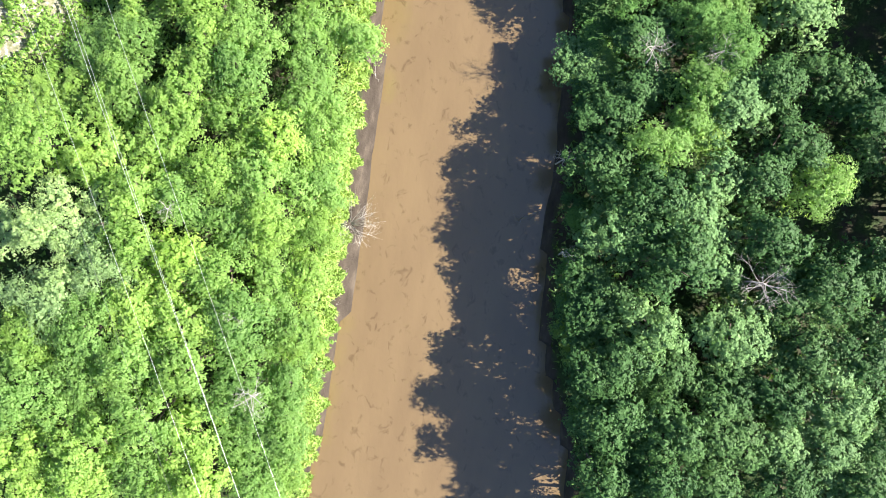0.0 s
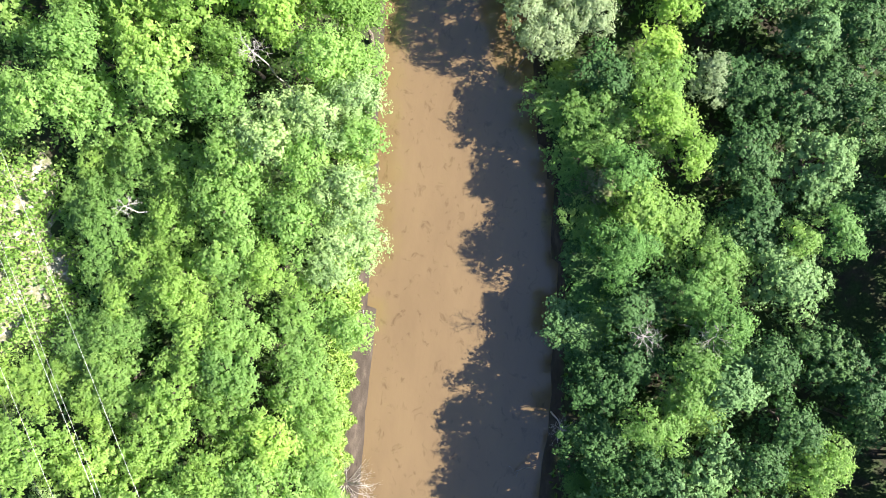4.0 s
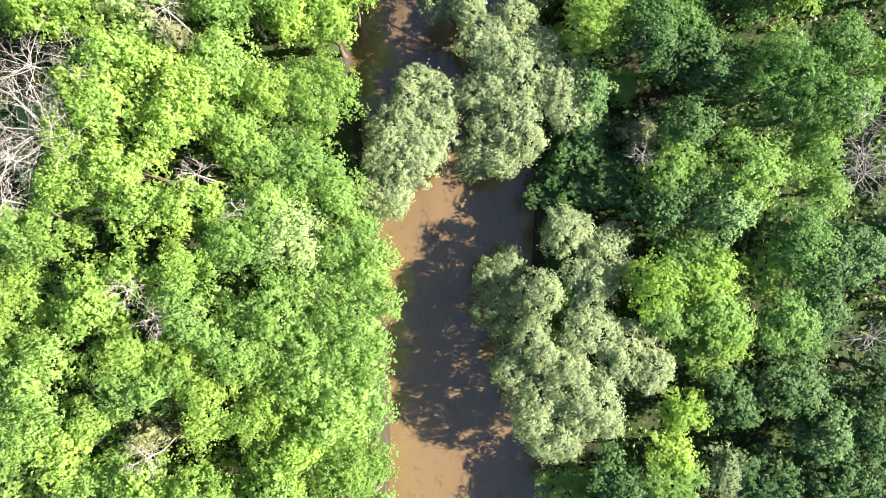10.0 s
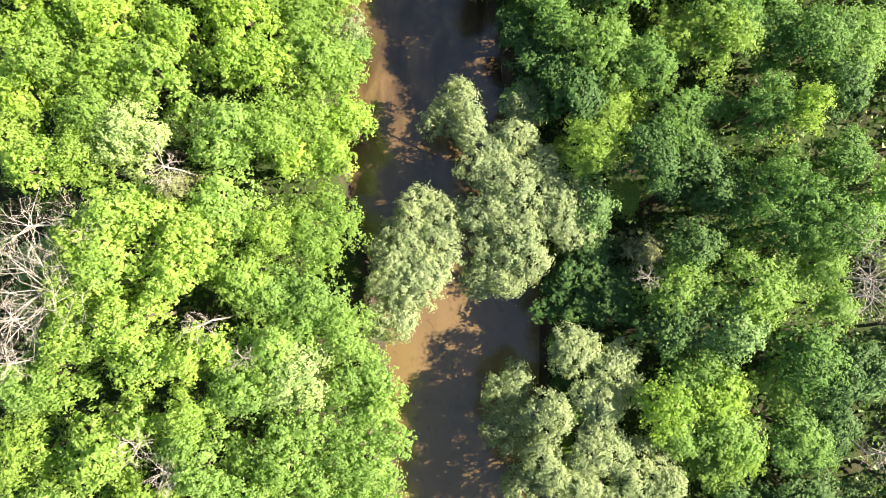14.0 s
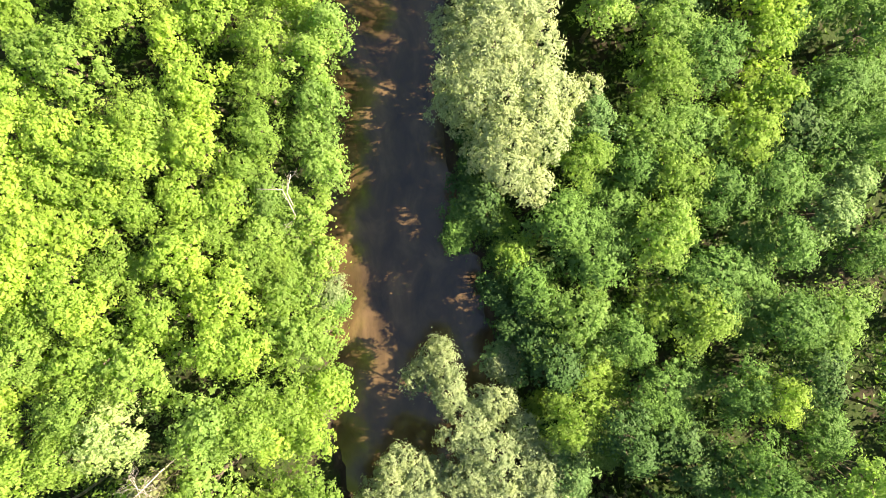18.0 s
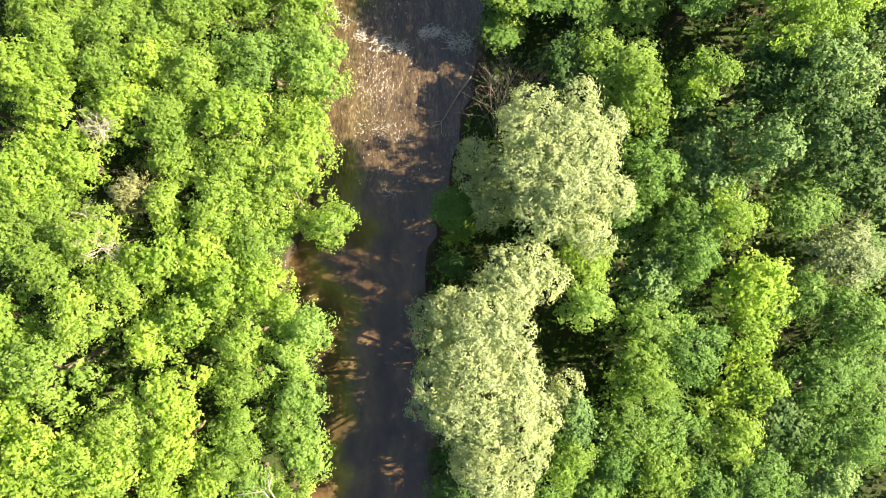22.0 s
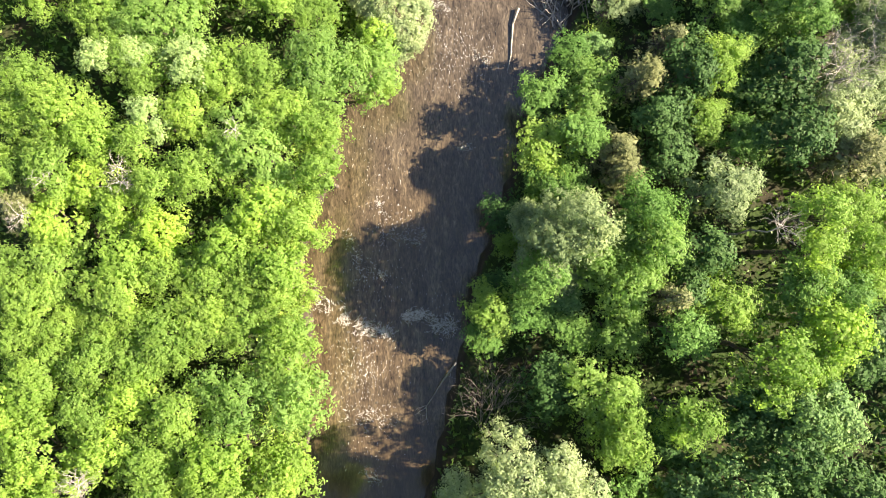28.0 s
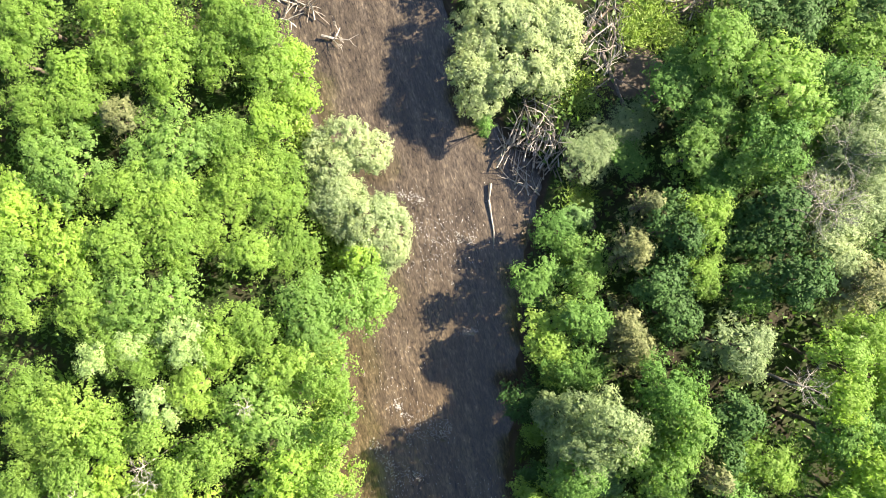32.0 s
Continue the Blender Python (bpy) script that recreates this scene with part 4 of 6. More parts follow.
plant("SALLOW", 26.1, 107.2, 2.20, 6.4)


# the crowns that stand out by their size, colour or shape
plant("ALDER", -20.8, 15.8, 3.15, 5.3)
plant("WHITEBEAM", -7.1, 19.0, 2.26, 8.5)
plant("WHITEBEAM", -7.1, 15.7, 2.38, 6.8)
plant("ALDER", -9.8, 17.1, 2.16, 7.8)
plant("ALDER", -8.9, 11.3, 2.65, 5.3)
plant("ALDER", -6.2, 11.3, 1.48, 5.5)
plant("MAPLE", -14.8, 9.8, 1.93, 6.3)
plant("ALDER", -10.7, 2.0, 2.68, 7.1)
plant("WHITEBEAM", -21.5, -1.8, 3.14, 7.1)
plant("WHITEBEAM", -21.5, -6.2, 2.82, 7.2)
plant("WHITEBEAM", -18.4, -3.4, 2.35, 7.3)
plant("ELDER", -14.2, -2.7, 2.01, 7.6)
plant("MAPLE", 12.3, 19.2, 2.17, 5.1)
plant("ALDER", 14.9, 17.2, 2.45, 5.8)
plant("POPLAR", 19.9, 23.3, 2.90, 6.3)
plant("POPLAR", 18.7, 16.6, 2.42, 6.2)
plant("ELDER", 12.6, 23.4, 1.46, 5.9)
plant("POPLAR", 7.0, 12.5, 1.84, 2.9)
plant("POPLAR", 16.1, 10.4, 2.70, 6.7)
plant("ALDER", 13.4, 8.8, 1.44, 6.4)
plant("POPLAR", 14.4, 3.6, 3.28, 7.3)
plant("ALDER", 21.2, 6.3, 2.20, 7.2)
plant("POPLAR", 10.2, 2.4, 2.46, 6.3)
plant("POPLAR", 12.9, -3.1, 2.26, 6.8)
plant("POPLAR", 17.5, -2.9, 2.39, 6.7)
plant("WHITEBEAM", -11.1, 21.7, 2.75, 9.3)
plant("WHITEBEAM", -8.6, 22.7, 2.17, 9.3)
plant("WHITEBEAM", -6.7, 23.9, 1.75, 9.1)
plant("ALDER", -11.9, 37.2, 2.73, 9.5)
plant("ALDER", -10.6, 33.6, 2.73, 9.5)
plant("ALDER", -14.2, 35.1, 2.32, 9.2)
plant("ELDER", -10.4, 30.3, 1.41, 10.1)
plant("ELDER", -11.1, 27.7, 1.57, 9.7)
plant("WHITEBEAM", -11.4, 41.0, 2.02, 9.3)
plant("MAPLE", -20.9, 37.7, 2.82, 10.1)
plant("ALDER", -18.7, 33.1, 2.17, 9.4)
plant("MAPLE", -22.6, 29.4, 2.62, 9.1)
plant("MAPLE", -17.6, 25.4, 2.74, 9.4)
plant("ELDER", 8.4, 39.2, 1.76, 7.8)
plant("ELDER", 11.7, 39.7, 1.93, 6.9)
plant("ELDER", 12.9, 36.2, 1.66, 6.1)
plant("ELDER", 10.8, 31.7, 1.68, 5.7)
plant("ELDER", 10.2, 29.2, 1.56, 5.5)
plant("ELDER", 10.2, 25.6, 1.56, 6.2)
plant("ALDER", 19.1, 19.1, 1.27, 6.4)
plant("POPLAR", 12.5, 43.3, 2.29, 7.6)
plant("POPLAR", 19.8, 40.8, 1.83, 7.6)
plant("SALLOW", 13.5, 28.1, 1.71, 5.1)
plant("DRY", 7.9, 21.2, 1.27, 5.2)
plant("POPLAR", 18.7, 30.6, 1.74, 6.4)
plant("WHITEBEAM", -19.7, 53.7, 2.24, 10.1)
plant("ALDER", -14.8, 53.8, 2.13, 9.6)
plant("BIRCH", -10.5, 48.8, 2.77, 7.9)
plant("ALDER", -8.0, 37.0, 2.29, 9.5)
plant("ELDER", -11.8, 53.0, 1.50, 7.9)
plant("ELDER", -9.9, 53.0, 1.54, 7.1)
plant("MAPLE", -16.5, 48.4, 1.81, 10.2)
plant("MAPLE", -20.1, 47.3, 1.61, 11.2)
plant("DRY", -17.2, 51.1, 1.32, 11.2)
plant("ALDER", 5.3, 59.0, 3.08, 6.9)
plant("ASH", 14.6, 50.2, 2.87, 9.4)
plant("ASH", 10.0, 55.0, 2.63, 6.9)
plant("ASH", 13.8, 55.4, 1.92, 8.4)
plant("DRY", 7.8, 47.6, 1.72, 6.7)
plant("ALDER", 9.4, 45.7, 2.50, 6.7)
plant("ALDER", 13.7, 45.7, 2.70, 8.0)
plant("BIRCH", -18.4, 70.0, 2.30, 8.6)
plant("ALDER", -9.5, 73.7, 1.56, 8.0)
plant("ALDER", -9.7, 69.5, 1.94, 6.6)
plant("BIRCH", -12.6, 69.7, 1.66, 7.8)
plant("ELDER", -14.6, 60.6, 2.41, 8.0)
plant("MAPLE", -22.4, 73.3, 2.64, 8.7)
plant("MAPLE", -18.6, 57.0, 2.58, 9.4)
plant("MAPLE", -11.0, 58.6, 2.49, 6.8)
plant("ALDER", 10.2, 74.8, 2.54, 8.1)
plant("ELDER", 15.4, 74.5, 1.74, 8.0)
plant("ELDER", 16.1, 71.7, 1.52, 7.6)
plant("ASH", 19.4, 71.5, 2.72, 7.8)
plant("ALDER", 9.2, 69.4, 2.26, 7.9)
plant("ELDER", 1.7, 62.8, 1.32, 5.8)
plant("ASH", 12.7, 61.5, 2.77, 7.9)
plant("ALDER", 9.7, 63.7, 2.21, 8.6)
plant("POPLAR", 18.5, 65.1, 1.79, 8.2)
plant("ALDER", 19.2, 59.3, 2.11, 7.9)
plant("BIRCH", -10.1, 83.8, 3.41, 7.7)
plant("ALDER", -11.2, 89.9, 2.29, 7.7)
plant("ALDER", -8.2, 89.6, 2.08, 7.6)
plant("DRY", -18.2, 82.7, 2.04, 7.8)
plant("ELDER", -22.2, 87.0, 3.06, 7.6)
plant("ALDER", -8.6, 75.3, 1.51, 7.9)
plant("ALDER", -9.3, 71.5, 1.49, 7.2)
plant("ALDER", -9.2, 67.9, 1.54, 6.0)
plant("ELDER", -14.8, 76.0, 2.10, 8.1)
plant("ALDER", 9.2, 89.2, 2.49, 7.0)
plant("ASH", 10.2, 83.4, 1.95, 8.2)
plant("POPLAR", 13.1, 84.5, 1.75, 8.0)
plant("ASH", 12.1, 79.1, 2.23, 8.5)
plant("SALLOW", 20.8, 78.4, 2.17, 8.1)
plant("ALDER", 6.5, 76.2, 1.52, 7.9)
plant("POPLAR", 16.2, 84.5, 2.27, 9.9)
plant("POPLAR", 18.7, 88.8, 2.27, 9.9)
plant("ELDER", 12.4, 87.8, 1.05, 8.2)
plant("ALDER", -10.3, 103.8, 3.25, 7.3)
plant("ALDER", -6.7, 108.2, 2.72, 6.2)
plant("ALDER", -3.9, 108.6, 2.03, 5.4)
plant("BIRCH", -21.1, 105.9, 2.63, 7.2)
plant("ELDER", -11.6, 98.5, 1.85, 7.4)
plant("BIRCH", -15.0, 93.4, 2.65, 7.0)
plant("MAPLE", -21.8, 97.3, 2.28, 6.4)
plant("MAPLE", 6.6, 103.8, 2.06, 5.0)
plant("MAPLE", 2.9, 94.3, 1.70, 5.1)
plant("DRY", 10.5, 103.3, 1.74, 6.6)
plant("DRY", 12.1, 107.4, 1.82, 7.1)
plant("ALDER", 11.6, 97.6, 2.03, 8.8)
plant("ALDER", 10.0, 92.9, 1.91, 6.4)
plant("MAPLE", 17.6, 91.5, 2.39, 10.3)
plant("MAPLE", 20.7, 99.0, 1.76, 8.9)
plant("SALLOW", 15.9, 100.8, 2.11, 8.1)
plant("ELDER", -16.8, 125.5, 1.61, 5.9)
plant("ALDER", -12.4, 119.3, 3.23, 5.8)
plant("ALDER", -18.5, 120.1, 2.86, 6.3)
plant("ALDER", -15.6, 111.6, 3.18, 6.4)
plant("WHITEBEAM", -18.6, 109.1, 1.18, 7.1)
plant("WHITEBEAM", -16.6, 109.3, 1.07, 6.8)
plant("WHITEBEAM", -15.9, 105.6, 1.41, 6.8)
plant("WHITEBEAM", -13.8, 108.7, 1.51, 6.7)
plant("ALDER", 22.9, 113.9, 3.07, 7.5)
plant("ALDER", 9.3, 107.1, 1.89, 5.1)
plant("DRY", 13.7, 109.6, 1.13, 6.7)
plant("SALLOW", 22.6, 105.1, 2.15, 7.6)
plant("ALDER", 17.2, 111.7, 1.87, 5.9)
plant("ALDER", 19.6, 110.3, 1.71, 7.1)
plant("MAPLE", -10.0, 65.1, 1.59, 6.2)
plant("MAPLE", -9.6, 62.7, 1.49, 5.6)
plant("SALLOW", -9.2, 60.7, 1.27, 4.4)
plant("MAPLE", -9.6, 58.1, 1.60, 5.8)
plant("MAPLE", -9.3, 55.4, 1.38, 5.0)
plant("ASH", 11.6, 99.6, 2.20, 9.2)
plant("MAPLE", -11.6, 65.0, 1.68, 5.6)
plant("MAPLE", -12.8, 63.9, 1.74, 6.2)
plant("MAPLE", -11.5, 62.8, 1.46, 5.4)
plant("ALDER", -12.4, 66.1, 1.60, 6.0)
plant("WHITEBEAM", -25.5, 47.6, 1.60, 6.8)
plant("ALDER", -24.3, 43.8, 1.60, 7.2)
plant("ALDER", -26.2, 45.2, 1.60, 6.2)
plant("WHITEBEAM", -22.6, 48.0, 1.50, 6.6)
plant("MAPLE", -21.4, 44.6, 1.50, 7.0)


# ---- willows ----
def willow(kind, x, y, lobes):
    """A willow with its own lobes (offset x, y, height, radius), each a cluster of feathery tufts."""
    r = np.random.default_rng(int(abs(x * 31 + y * 7)) + 3)
    tufts = []
    for a, b, c, rad in lobes:
        for d in sphere_dirs(9, r, -0.1):
            q = rad * 0.55
            tufts.append((a + d[0] * q, b + d[1] * q, c + d[2] * q * 0.9, rad * float(r.uniform(0.36, 0.58))))
    z = float(ground_z(x, y))
    if max(l[2] for l in lobes) > 7:   # tall willows carry foliage lower down too
        for a, b, c, rad in lobes[::2]:
            for share in (0.72, 0.45):
                d = sphere_dirs(1, r, -0.5)[0]
                tufts.append((a * 0.9 + d[0] * 0.5, b * 0.9 + d[1] * 0.5, c * share, rad * 0.95))
    area = sum(l[3] ** 2 for l in lobes)
    root = tagged(new("willow_tree"), "silvery pale green willow with feathery tufts over the river" if kind == "WILLOW"
                  else "grey-green willow bush with dusty looking foliage", "tree", "willows along the banks")
    part_c = new("crown", face_mesh("crown", puff_leaves(tufts, int(1650 * area), 0.165, 0.07, r, -0.3, 0.0, 40, 0.15), LEAF[kind]))
    v, f = [], []
    base = Vector((0, 0, z - 0.3))
    for a, b, c, rad in lobes:
        fork = Vector((a * 0.25, b * 0.25, z + (c - z) * 0.4))
        tube(v, f, base + Vector((a, b, 0)) * 0.04, fork, 0.19, 0.12, 6)
        mid = fork.lerp(Vector((a, b, c)), 0.6) + Vector((0, 0, 0.3))
        tube(v, f, fork, mid, 0.12, 0.06, 5)
        tube(v, f, mid, Vector((a, b, c + rad * 0.3)), 0.06, 0.02, 5)
    part_t = link_mesh("trunk", v, f, BARK, smooth=True)
    for ob in (part_c, part_t):
        ob.parent = root
    root.matrix_basis = pose(x, y, 0)
    return root


willow("WILLOW", 5.6, 35.8, [(-1.9, 6.0, 3.7, 1.72), (0.4, 5.5, 3.6, 1.73), (-3.2, 2.5, 4.3, 1.70), (-1.0, 2.8, 4.5, 1.79), (0.9, 3.9, 3.9, 1.53), (-3.1, -0.4, 4.3, 1.80), (-0.6, 0.3, 4.4, 1.87), (2.1, -0.9, 3.9, 2.07), (3.2, -1.9, 3.9, 1.53), (-3.2, -4.3, 4.0, 1.82), (-0.4, -3.5, 4.2, 1.88), (-1.8, -2.2, 4.5, 1.69), (-2.1, -5.8, 3.5, 1.73), (0.4, -4.9, 3.8, 1.54), (-5.4, 3.7, 2.3, 1.79), (-5.3, 1.0, 2.3, 1.79), (-4.5, -1.9, 3.4, 1.55)])
willow("WILLOW", 1.4, 51.0, [(-4.0, 5.4, 3.2, 1.48), (-3.3, 3.8, 3.7, 1.39), (-5.2, 4.5, 3.0, 1.26), (-0.1, 5.3, 3.2, 1.34), (-0.9, 2.9, 3.8, 1.72), (-2.8, 1.8, 4.0, 1.60), (-1.4, 0.6, 4.3, 1.80), (0.6, 0.9, 4.2, 1.81), (-2.7, -0.6, 4.0, 1.60), (-0.7, -1.3, 4.2, 1.95), (1.6, -0.7, 4.2, 1.70), (2.4, -2.1, 3.9, 1.35), (-2.4, -3.3, 3.1, 1.57), (-0.6, -3.5, 3.7, 1.83), (-1.3, -4.8, 3.5, 1.40), (-3.1, -4.8, 3.0, 1.26), (3.6, -0.7, 3.0, 1.26)])
willow("WILLOW", -7.8, 46.8, [(2.8, 3.3, 3.2, 1.64), (4.4, 2.6, 3.3, 1.63), (1.5, 1.4, 2.9, 1.65), (3.4, 0.7, 3.4, 1.78), (0.8, -0.6, 3.0, 1.65), (2.5, -1.2, 3.3, 1.78), (0.6, -2.6, 2.9, 1.65), (1.9, -3.4, 3.1, 1.57), (1.1, 0.4, 3.3, 1.41), (2.9, -0.6, 3.5, 1.47)])
willow("WILLOW", 2.2, 72.4, [(0.7, 6.1, 7.9, 1.55), (1.7, 5.0, 7.8, 1.43), (-0.2, 4.5, 8.1, 1.48), (-1.7, 3.5, 8.4, 1.47), (-3.2, 3.7, 7.8, 1.23), (-0.1, 2.2, 8.8, 1.70), (-2.3, 1.8, 8.8, 1.63), (-4.1, 2.6, 5.6, 1.53), (-3.7, 0.1, 8.4, 1.40), (-1.8, 0.3, 8.9, 1.75), (0.2, 0.3, 8.8, 1.63), (-4.1, -1.9, 6.1, 1.57), (-2.3, -1.5, 8.9, 1.69), (-0.4, -1.5, 8.9, 1.78), (1.0, -1.8, 8.6, 1.46), (3.0, -0.9, 6.2, 1.43), (-1.2, -3.3, 8.4, 1.71), (0.5, -3.3, 8.4, 1.53), (-0.9, -5.0, 8.0, 1.42), (0.0, -6.0, 7.6, 1.24), (-2.0, -4.7, 7.7, 1.30)])
willow("WILLOW", 5.5, 83.3, [(-1.9, 3.0, 8.6, 1.52), (-0.0, 3.3, 8.7, 1.45), (1.3, 2.0, 8.8, 1.47), (-2.6, 1.5, 8.9, 1.44), (-1.1, 1.3, 9.2, 1.76), (0.6, 0.7, 9.2, 1.67), (-2.4, -0.3, 8.9, 1.57), (-0.6, -0.6, 9.2, 1.79), (1.5, -0.7, 8.9, 1.50), (-1.7, -2.2, 8.6, 1.46), (0.4, -2.3, 8.8, 1.57), (2.2, -1.6, 8.4, 1.21), (1.2, -3.6, 7.9, 1.16), (-4.3, 0.8, 5.3, 1.68), (-3.6, -1.2, 5.1, 1.62), (-4.9, 0.1, 4.6, 1.28)])
willow("WILLOW", -4.3, 117.3, [(-0.0, 0.6, 2.0, 1.63), (1.6, 0.7, 2.3, 1.79), (2.8, -0.2, 2.3, 1.62), (0.8, -0.8, 2.28, 1.63), (-0.8, -0.3, 1.8, 1.20)])
willow("WILLOW", -3.8, 112.9, [(-0.3, 1.6, 2.4, 1.79), (0.8, 0.7, 2.5, 2.04), (1.9, -0.1, 2.4, 1.87), (2.4, -1.4, 2.3, 1.53), (0.8, -0.8, 2.4, 1.70), (-0.9, 2.28, 2.3, 1.27), (1.6, -2.1, 1.9, 1.28)])
willow("WILLOW", 10.4, 121.3, [(-2.3, 1.3, 2.6, 1.97), (-0.7, 0.2, 2.7, 2.15), (-3.2, -0.7, 2.5, 1.97), (-4.5, -1.2, 2.28, 1.61), (-0.5, -1.3, 2.4, 1.90), (-2.4, -2.0, 2.3, 1.79), (-4.3, -2.7, 1.8, 1.47), (1.2, 0.4, 2.5, 1.78), (0.3, -2.2, 1.6, 1.47), (-3.9, 1.2, 2.28, 1.61), (-0.8, 1.8, 2.6, 1.97), (1.4, -1.2, 2.28, 1.37), (-2.0, 3.6, 2.4, 1.98), (0.6, 2.9, 2.6, 1.97)])
willow("SALLOW", 6.4, 97.8, [(-0.4, 0.6, 4.5, 1.79), (1.0, 0.8, 4.5, 1.65), (0.1, -1.1, 4.6, 1.86), (-1.1, 1.4, 4.2, 1.37), (1.3, -0.6, 4.5, 1.36), (-0.9, -1.2, 4.3, 1.37)])


# low scrub over the water's edge, and oaks added to shade the glades and the water
plant("OAK", 12.6, -23.4, 1.38, 2.6)
plant("OAK", 12.6, -21.8, 1.24, 3.3)
plant("BIRCH", 13.5, -19.7, 1.36, 3.4)
plant("ASH", 13.3, -17.9, 1.16, 2.7)
plant("ASH", 11.9, -15.7, 1.17, 2.7)
plant("ASH", 12.0, -13.7, 1.24, 3.5)
plant("OAK", 12.2, -12.1, 1.13, 2.8)
plant("ASH", 10.9, -9.1, 1.16, 2.6)
plant("OAK", 10.5, -7.8, 1.35, 2.7)
plant("ASH", 9.6, -5.3, 1.26, 2.8)
plant("BIRCH", 8.9, -4.3, 1.25, 2.9)
plant("ASH", 8.6, -2.3, 1.00, 2.8)
plant("ASH", 8.6, -0.2, 1.25, 3.8)
plant("ASH", 8.6, 2.7, 1.11, 3.2)
plant("OAK", 8.3, 3.4, 1.21, 2.7)
plant("OAK", 9.1, 5.7, 1.24, 3.6)
plant("OAK", 9.0, 7.9, 1.17, 3.7)
plant("OAK", 9.0, 9.8, 1.11, 3.1)
plant("OAK", 8.3, 11.7, 1.30, 2.9)
plant("ASH", 7.8, 14.1, 1.30, 2.7)
plant("OAK", 8.3, 15.6, 1.32, 2.5)
plant("OAK", 7.3, 17.5, 0.95, 2.5)
plant("OAK", 7.3, 20.8, 1.31, 3.0)
plant("ASH", 7.5, 21.3, 1.06, 3.2)
plant("OAK", 5.6, 24.5, 0.94, 2.6)
plant("ASH", 6.3, 25.6, 1.32, 3.7)
plant("BIRCH", 5.1, 28.4, 1.00, 2.6)
plant("ASH", 5.4, 31.4, 0.99, 3.8)
plant("BIRCH", 5.2, 32.7, 1.03, 3.6)
plant("BIRCH", 4.6, 33.7, 1.07, 3.3)
plant("BIRCH", 3.6, 35.6, 1.13, 2.5)
plant("ASH", 3.6, 38.0, 1.32, 3.4)
plant("OAK", 3.9, 39.9, 1.13, 3.5)
plant("ASH", 3.8, 41.9, 1.17, 2.8)
plant("OAK", 4.8, 44.2, 1.28, 3.8)
plant("OAK", 4.2, 46.3, 1.17, 2.4)
plant("OAK", 3.8, 48.3, 1.35, 2.6)
plant("BIRCH", 3.8, 50.3, 1.34, 3.1)
plant("OAK", 3.4, 51.6, 1.15, 2.5)
plant("BIRCH", 3.4, 53.7, 1.09, 3.1)
plant("OAK", 3.1, 56.7, 1.33, 3.2)
plant("OAK", 1.9, 57.4, 1.25, 2.5)
plant("ASH", 1.1, 60.7, 1.21, 3.3)
plant("ASH", 1.1, 62.5, 1.12, 2.8)
plant("ASH", 1.1, 64.7, 1.30, 3.0)
plant("ASH", 0.1, 66.1, 1.24, 2.6)
plant("ASH", -0.5, 68.3, 1.00, 2.9)
plant("OAK", -0.5, 69.9, 1.03, 3.8)
plant("OAK", -1.4, 72.5, 1.30, 3.0)
plant("OAK", -0.5, 74.6, 1.18, 3.0)
plant("OAK", -1.1, 76.0, 0.95, 2.4)
plant("OAK", -0.4, 78.3, 1.06, 3.1)
plant("BIRCH", -0.1, 80.4, 1.04, 2.5)
plant("ASH", 0.2, 82.2, 1.04, 3.6)
plant("BIRCH", 3.0, 92.7, 1.20, 3.1)
plant("OAK", 2.8, 93.7, 1.26, 2.8)
plant("OAK", 3.3, 95.5, 1.11, 3.6)
plant("BIRCH", 4.3, 98.2, 1.06, 3.6)
plant("OAK", 6.3, 100.4, 1.19, 3.2)
plant("BIRCH", 6.0, 101.6, 1.14, 3.8)
plant("OAK", 6.6, 103.2, 1.01, 3.2)
plant("OAK", 6.8, 105.3, 1.27, 2.7)
# unseen oaks beyond the right side, added to keep sun off the glades
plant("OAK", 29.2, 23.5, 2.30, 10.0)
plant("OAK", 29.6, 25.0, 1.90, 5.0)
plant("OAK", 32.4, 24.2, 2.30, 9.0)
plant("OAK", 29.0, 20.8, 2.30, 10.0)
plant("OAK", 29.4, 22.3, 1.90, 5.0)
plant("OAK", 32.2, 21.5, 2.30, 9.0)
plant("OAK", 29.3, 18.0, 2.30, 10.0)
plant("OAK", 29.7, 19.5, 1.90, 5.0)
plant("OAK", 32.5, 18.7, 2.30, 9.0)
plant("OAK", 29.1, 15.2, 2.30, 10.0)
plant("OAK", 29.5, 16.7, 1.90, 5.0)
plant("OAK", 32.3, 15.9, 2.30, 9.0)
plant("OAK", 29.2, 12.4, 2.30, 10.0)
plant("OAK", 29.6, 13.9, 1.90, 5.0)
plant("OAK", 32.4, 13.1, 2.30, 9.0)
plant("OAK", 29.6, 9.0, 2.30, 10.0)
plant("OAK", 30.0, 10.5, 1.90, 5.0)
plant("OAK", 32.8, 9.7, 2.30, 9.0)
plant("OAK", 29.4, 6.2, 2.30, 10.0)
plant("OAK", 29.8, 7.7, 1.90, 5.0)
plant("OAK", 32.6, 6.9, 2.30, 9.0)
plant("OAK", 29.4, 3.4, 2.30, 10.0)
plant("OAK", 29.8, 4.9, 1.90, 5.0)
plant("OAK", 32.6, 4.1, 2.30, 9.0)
# oaks mostly out of view, added to cast shade on the first water
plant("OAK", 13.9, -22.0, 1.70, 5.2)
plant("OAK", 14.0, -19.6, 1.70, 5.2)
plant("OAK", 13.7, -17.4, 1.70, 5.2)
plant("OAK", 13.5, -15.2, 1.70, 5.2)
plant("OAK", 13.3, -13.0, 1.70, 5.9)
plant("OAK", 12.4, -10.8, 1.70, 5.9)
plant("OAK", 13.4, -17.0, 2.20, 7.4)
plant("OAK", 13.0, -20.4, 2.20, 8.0)
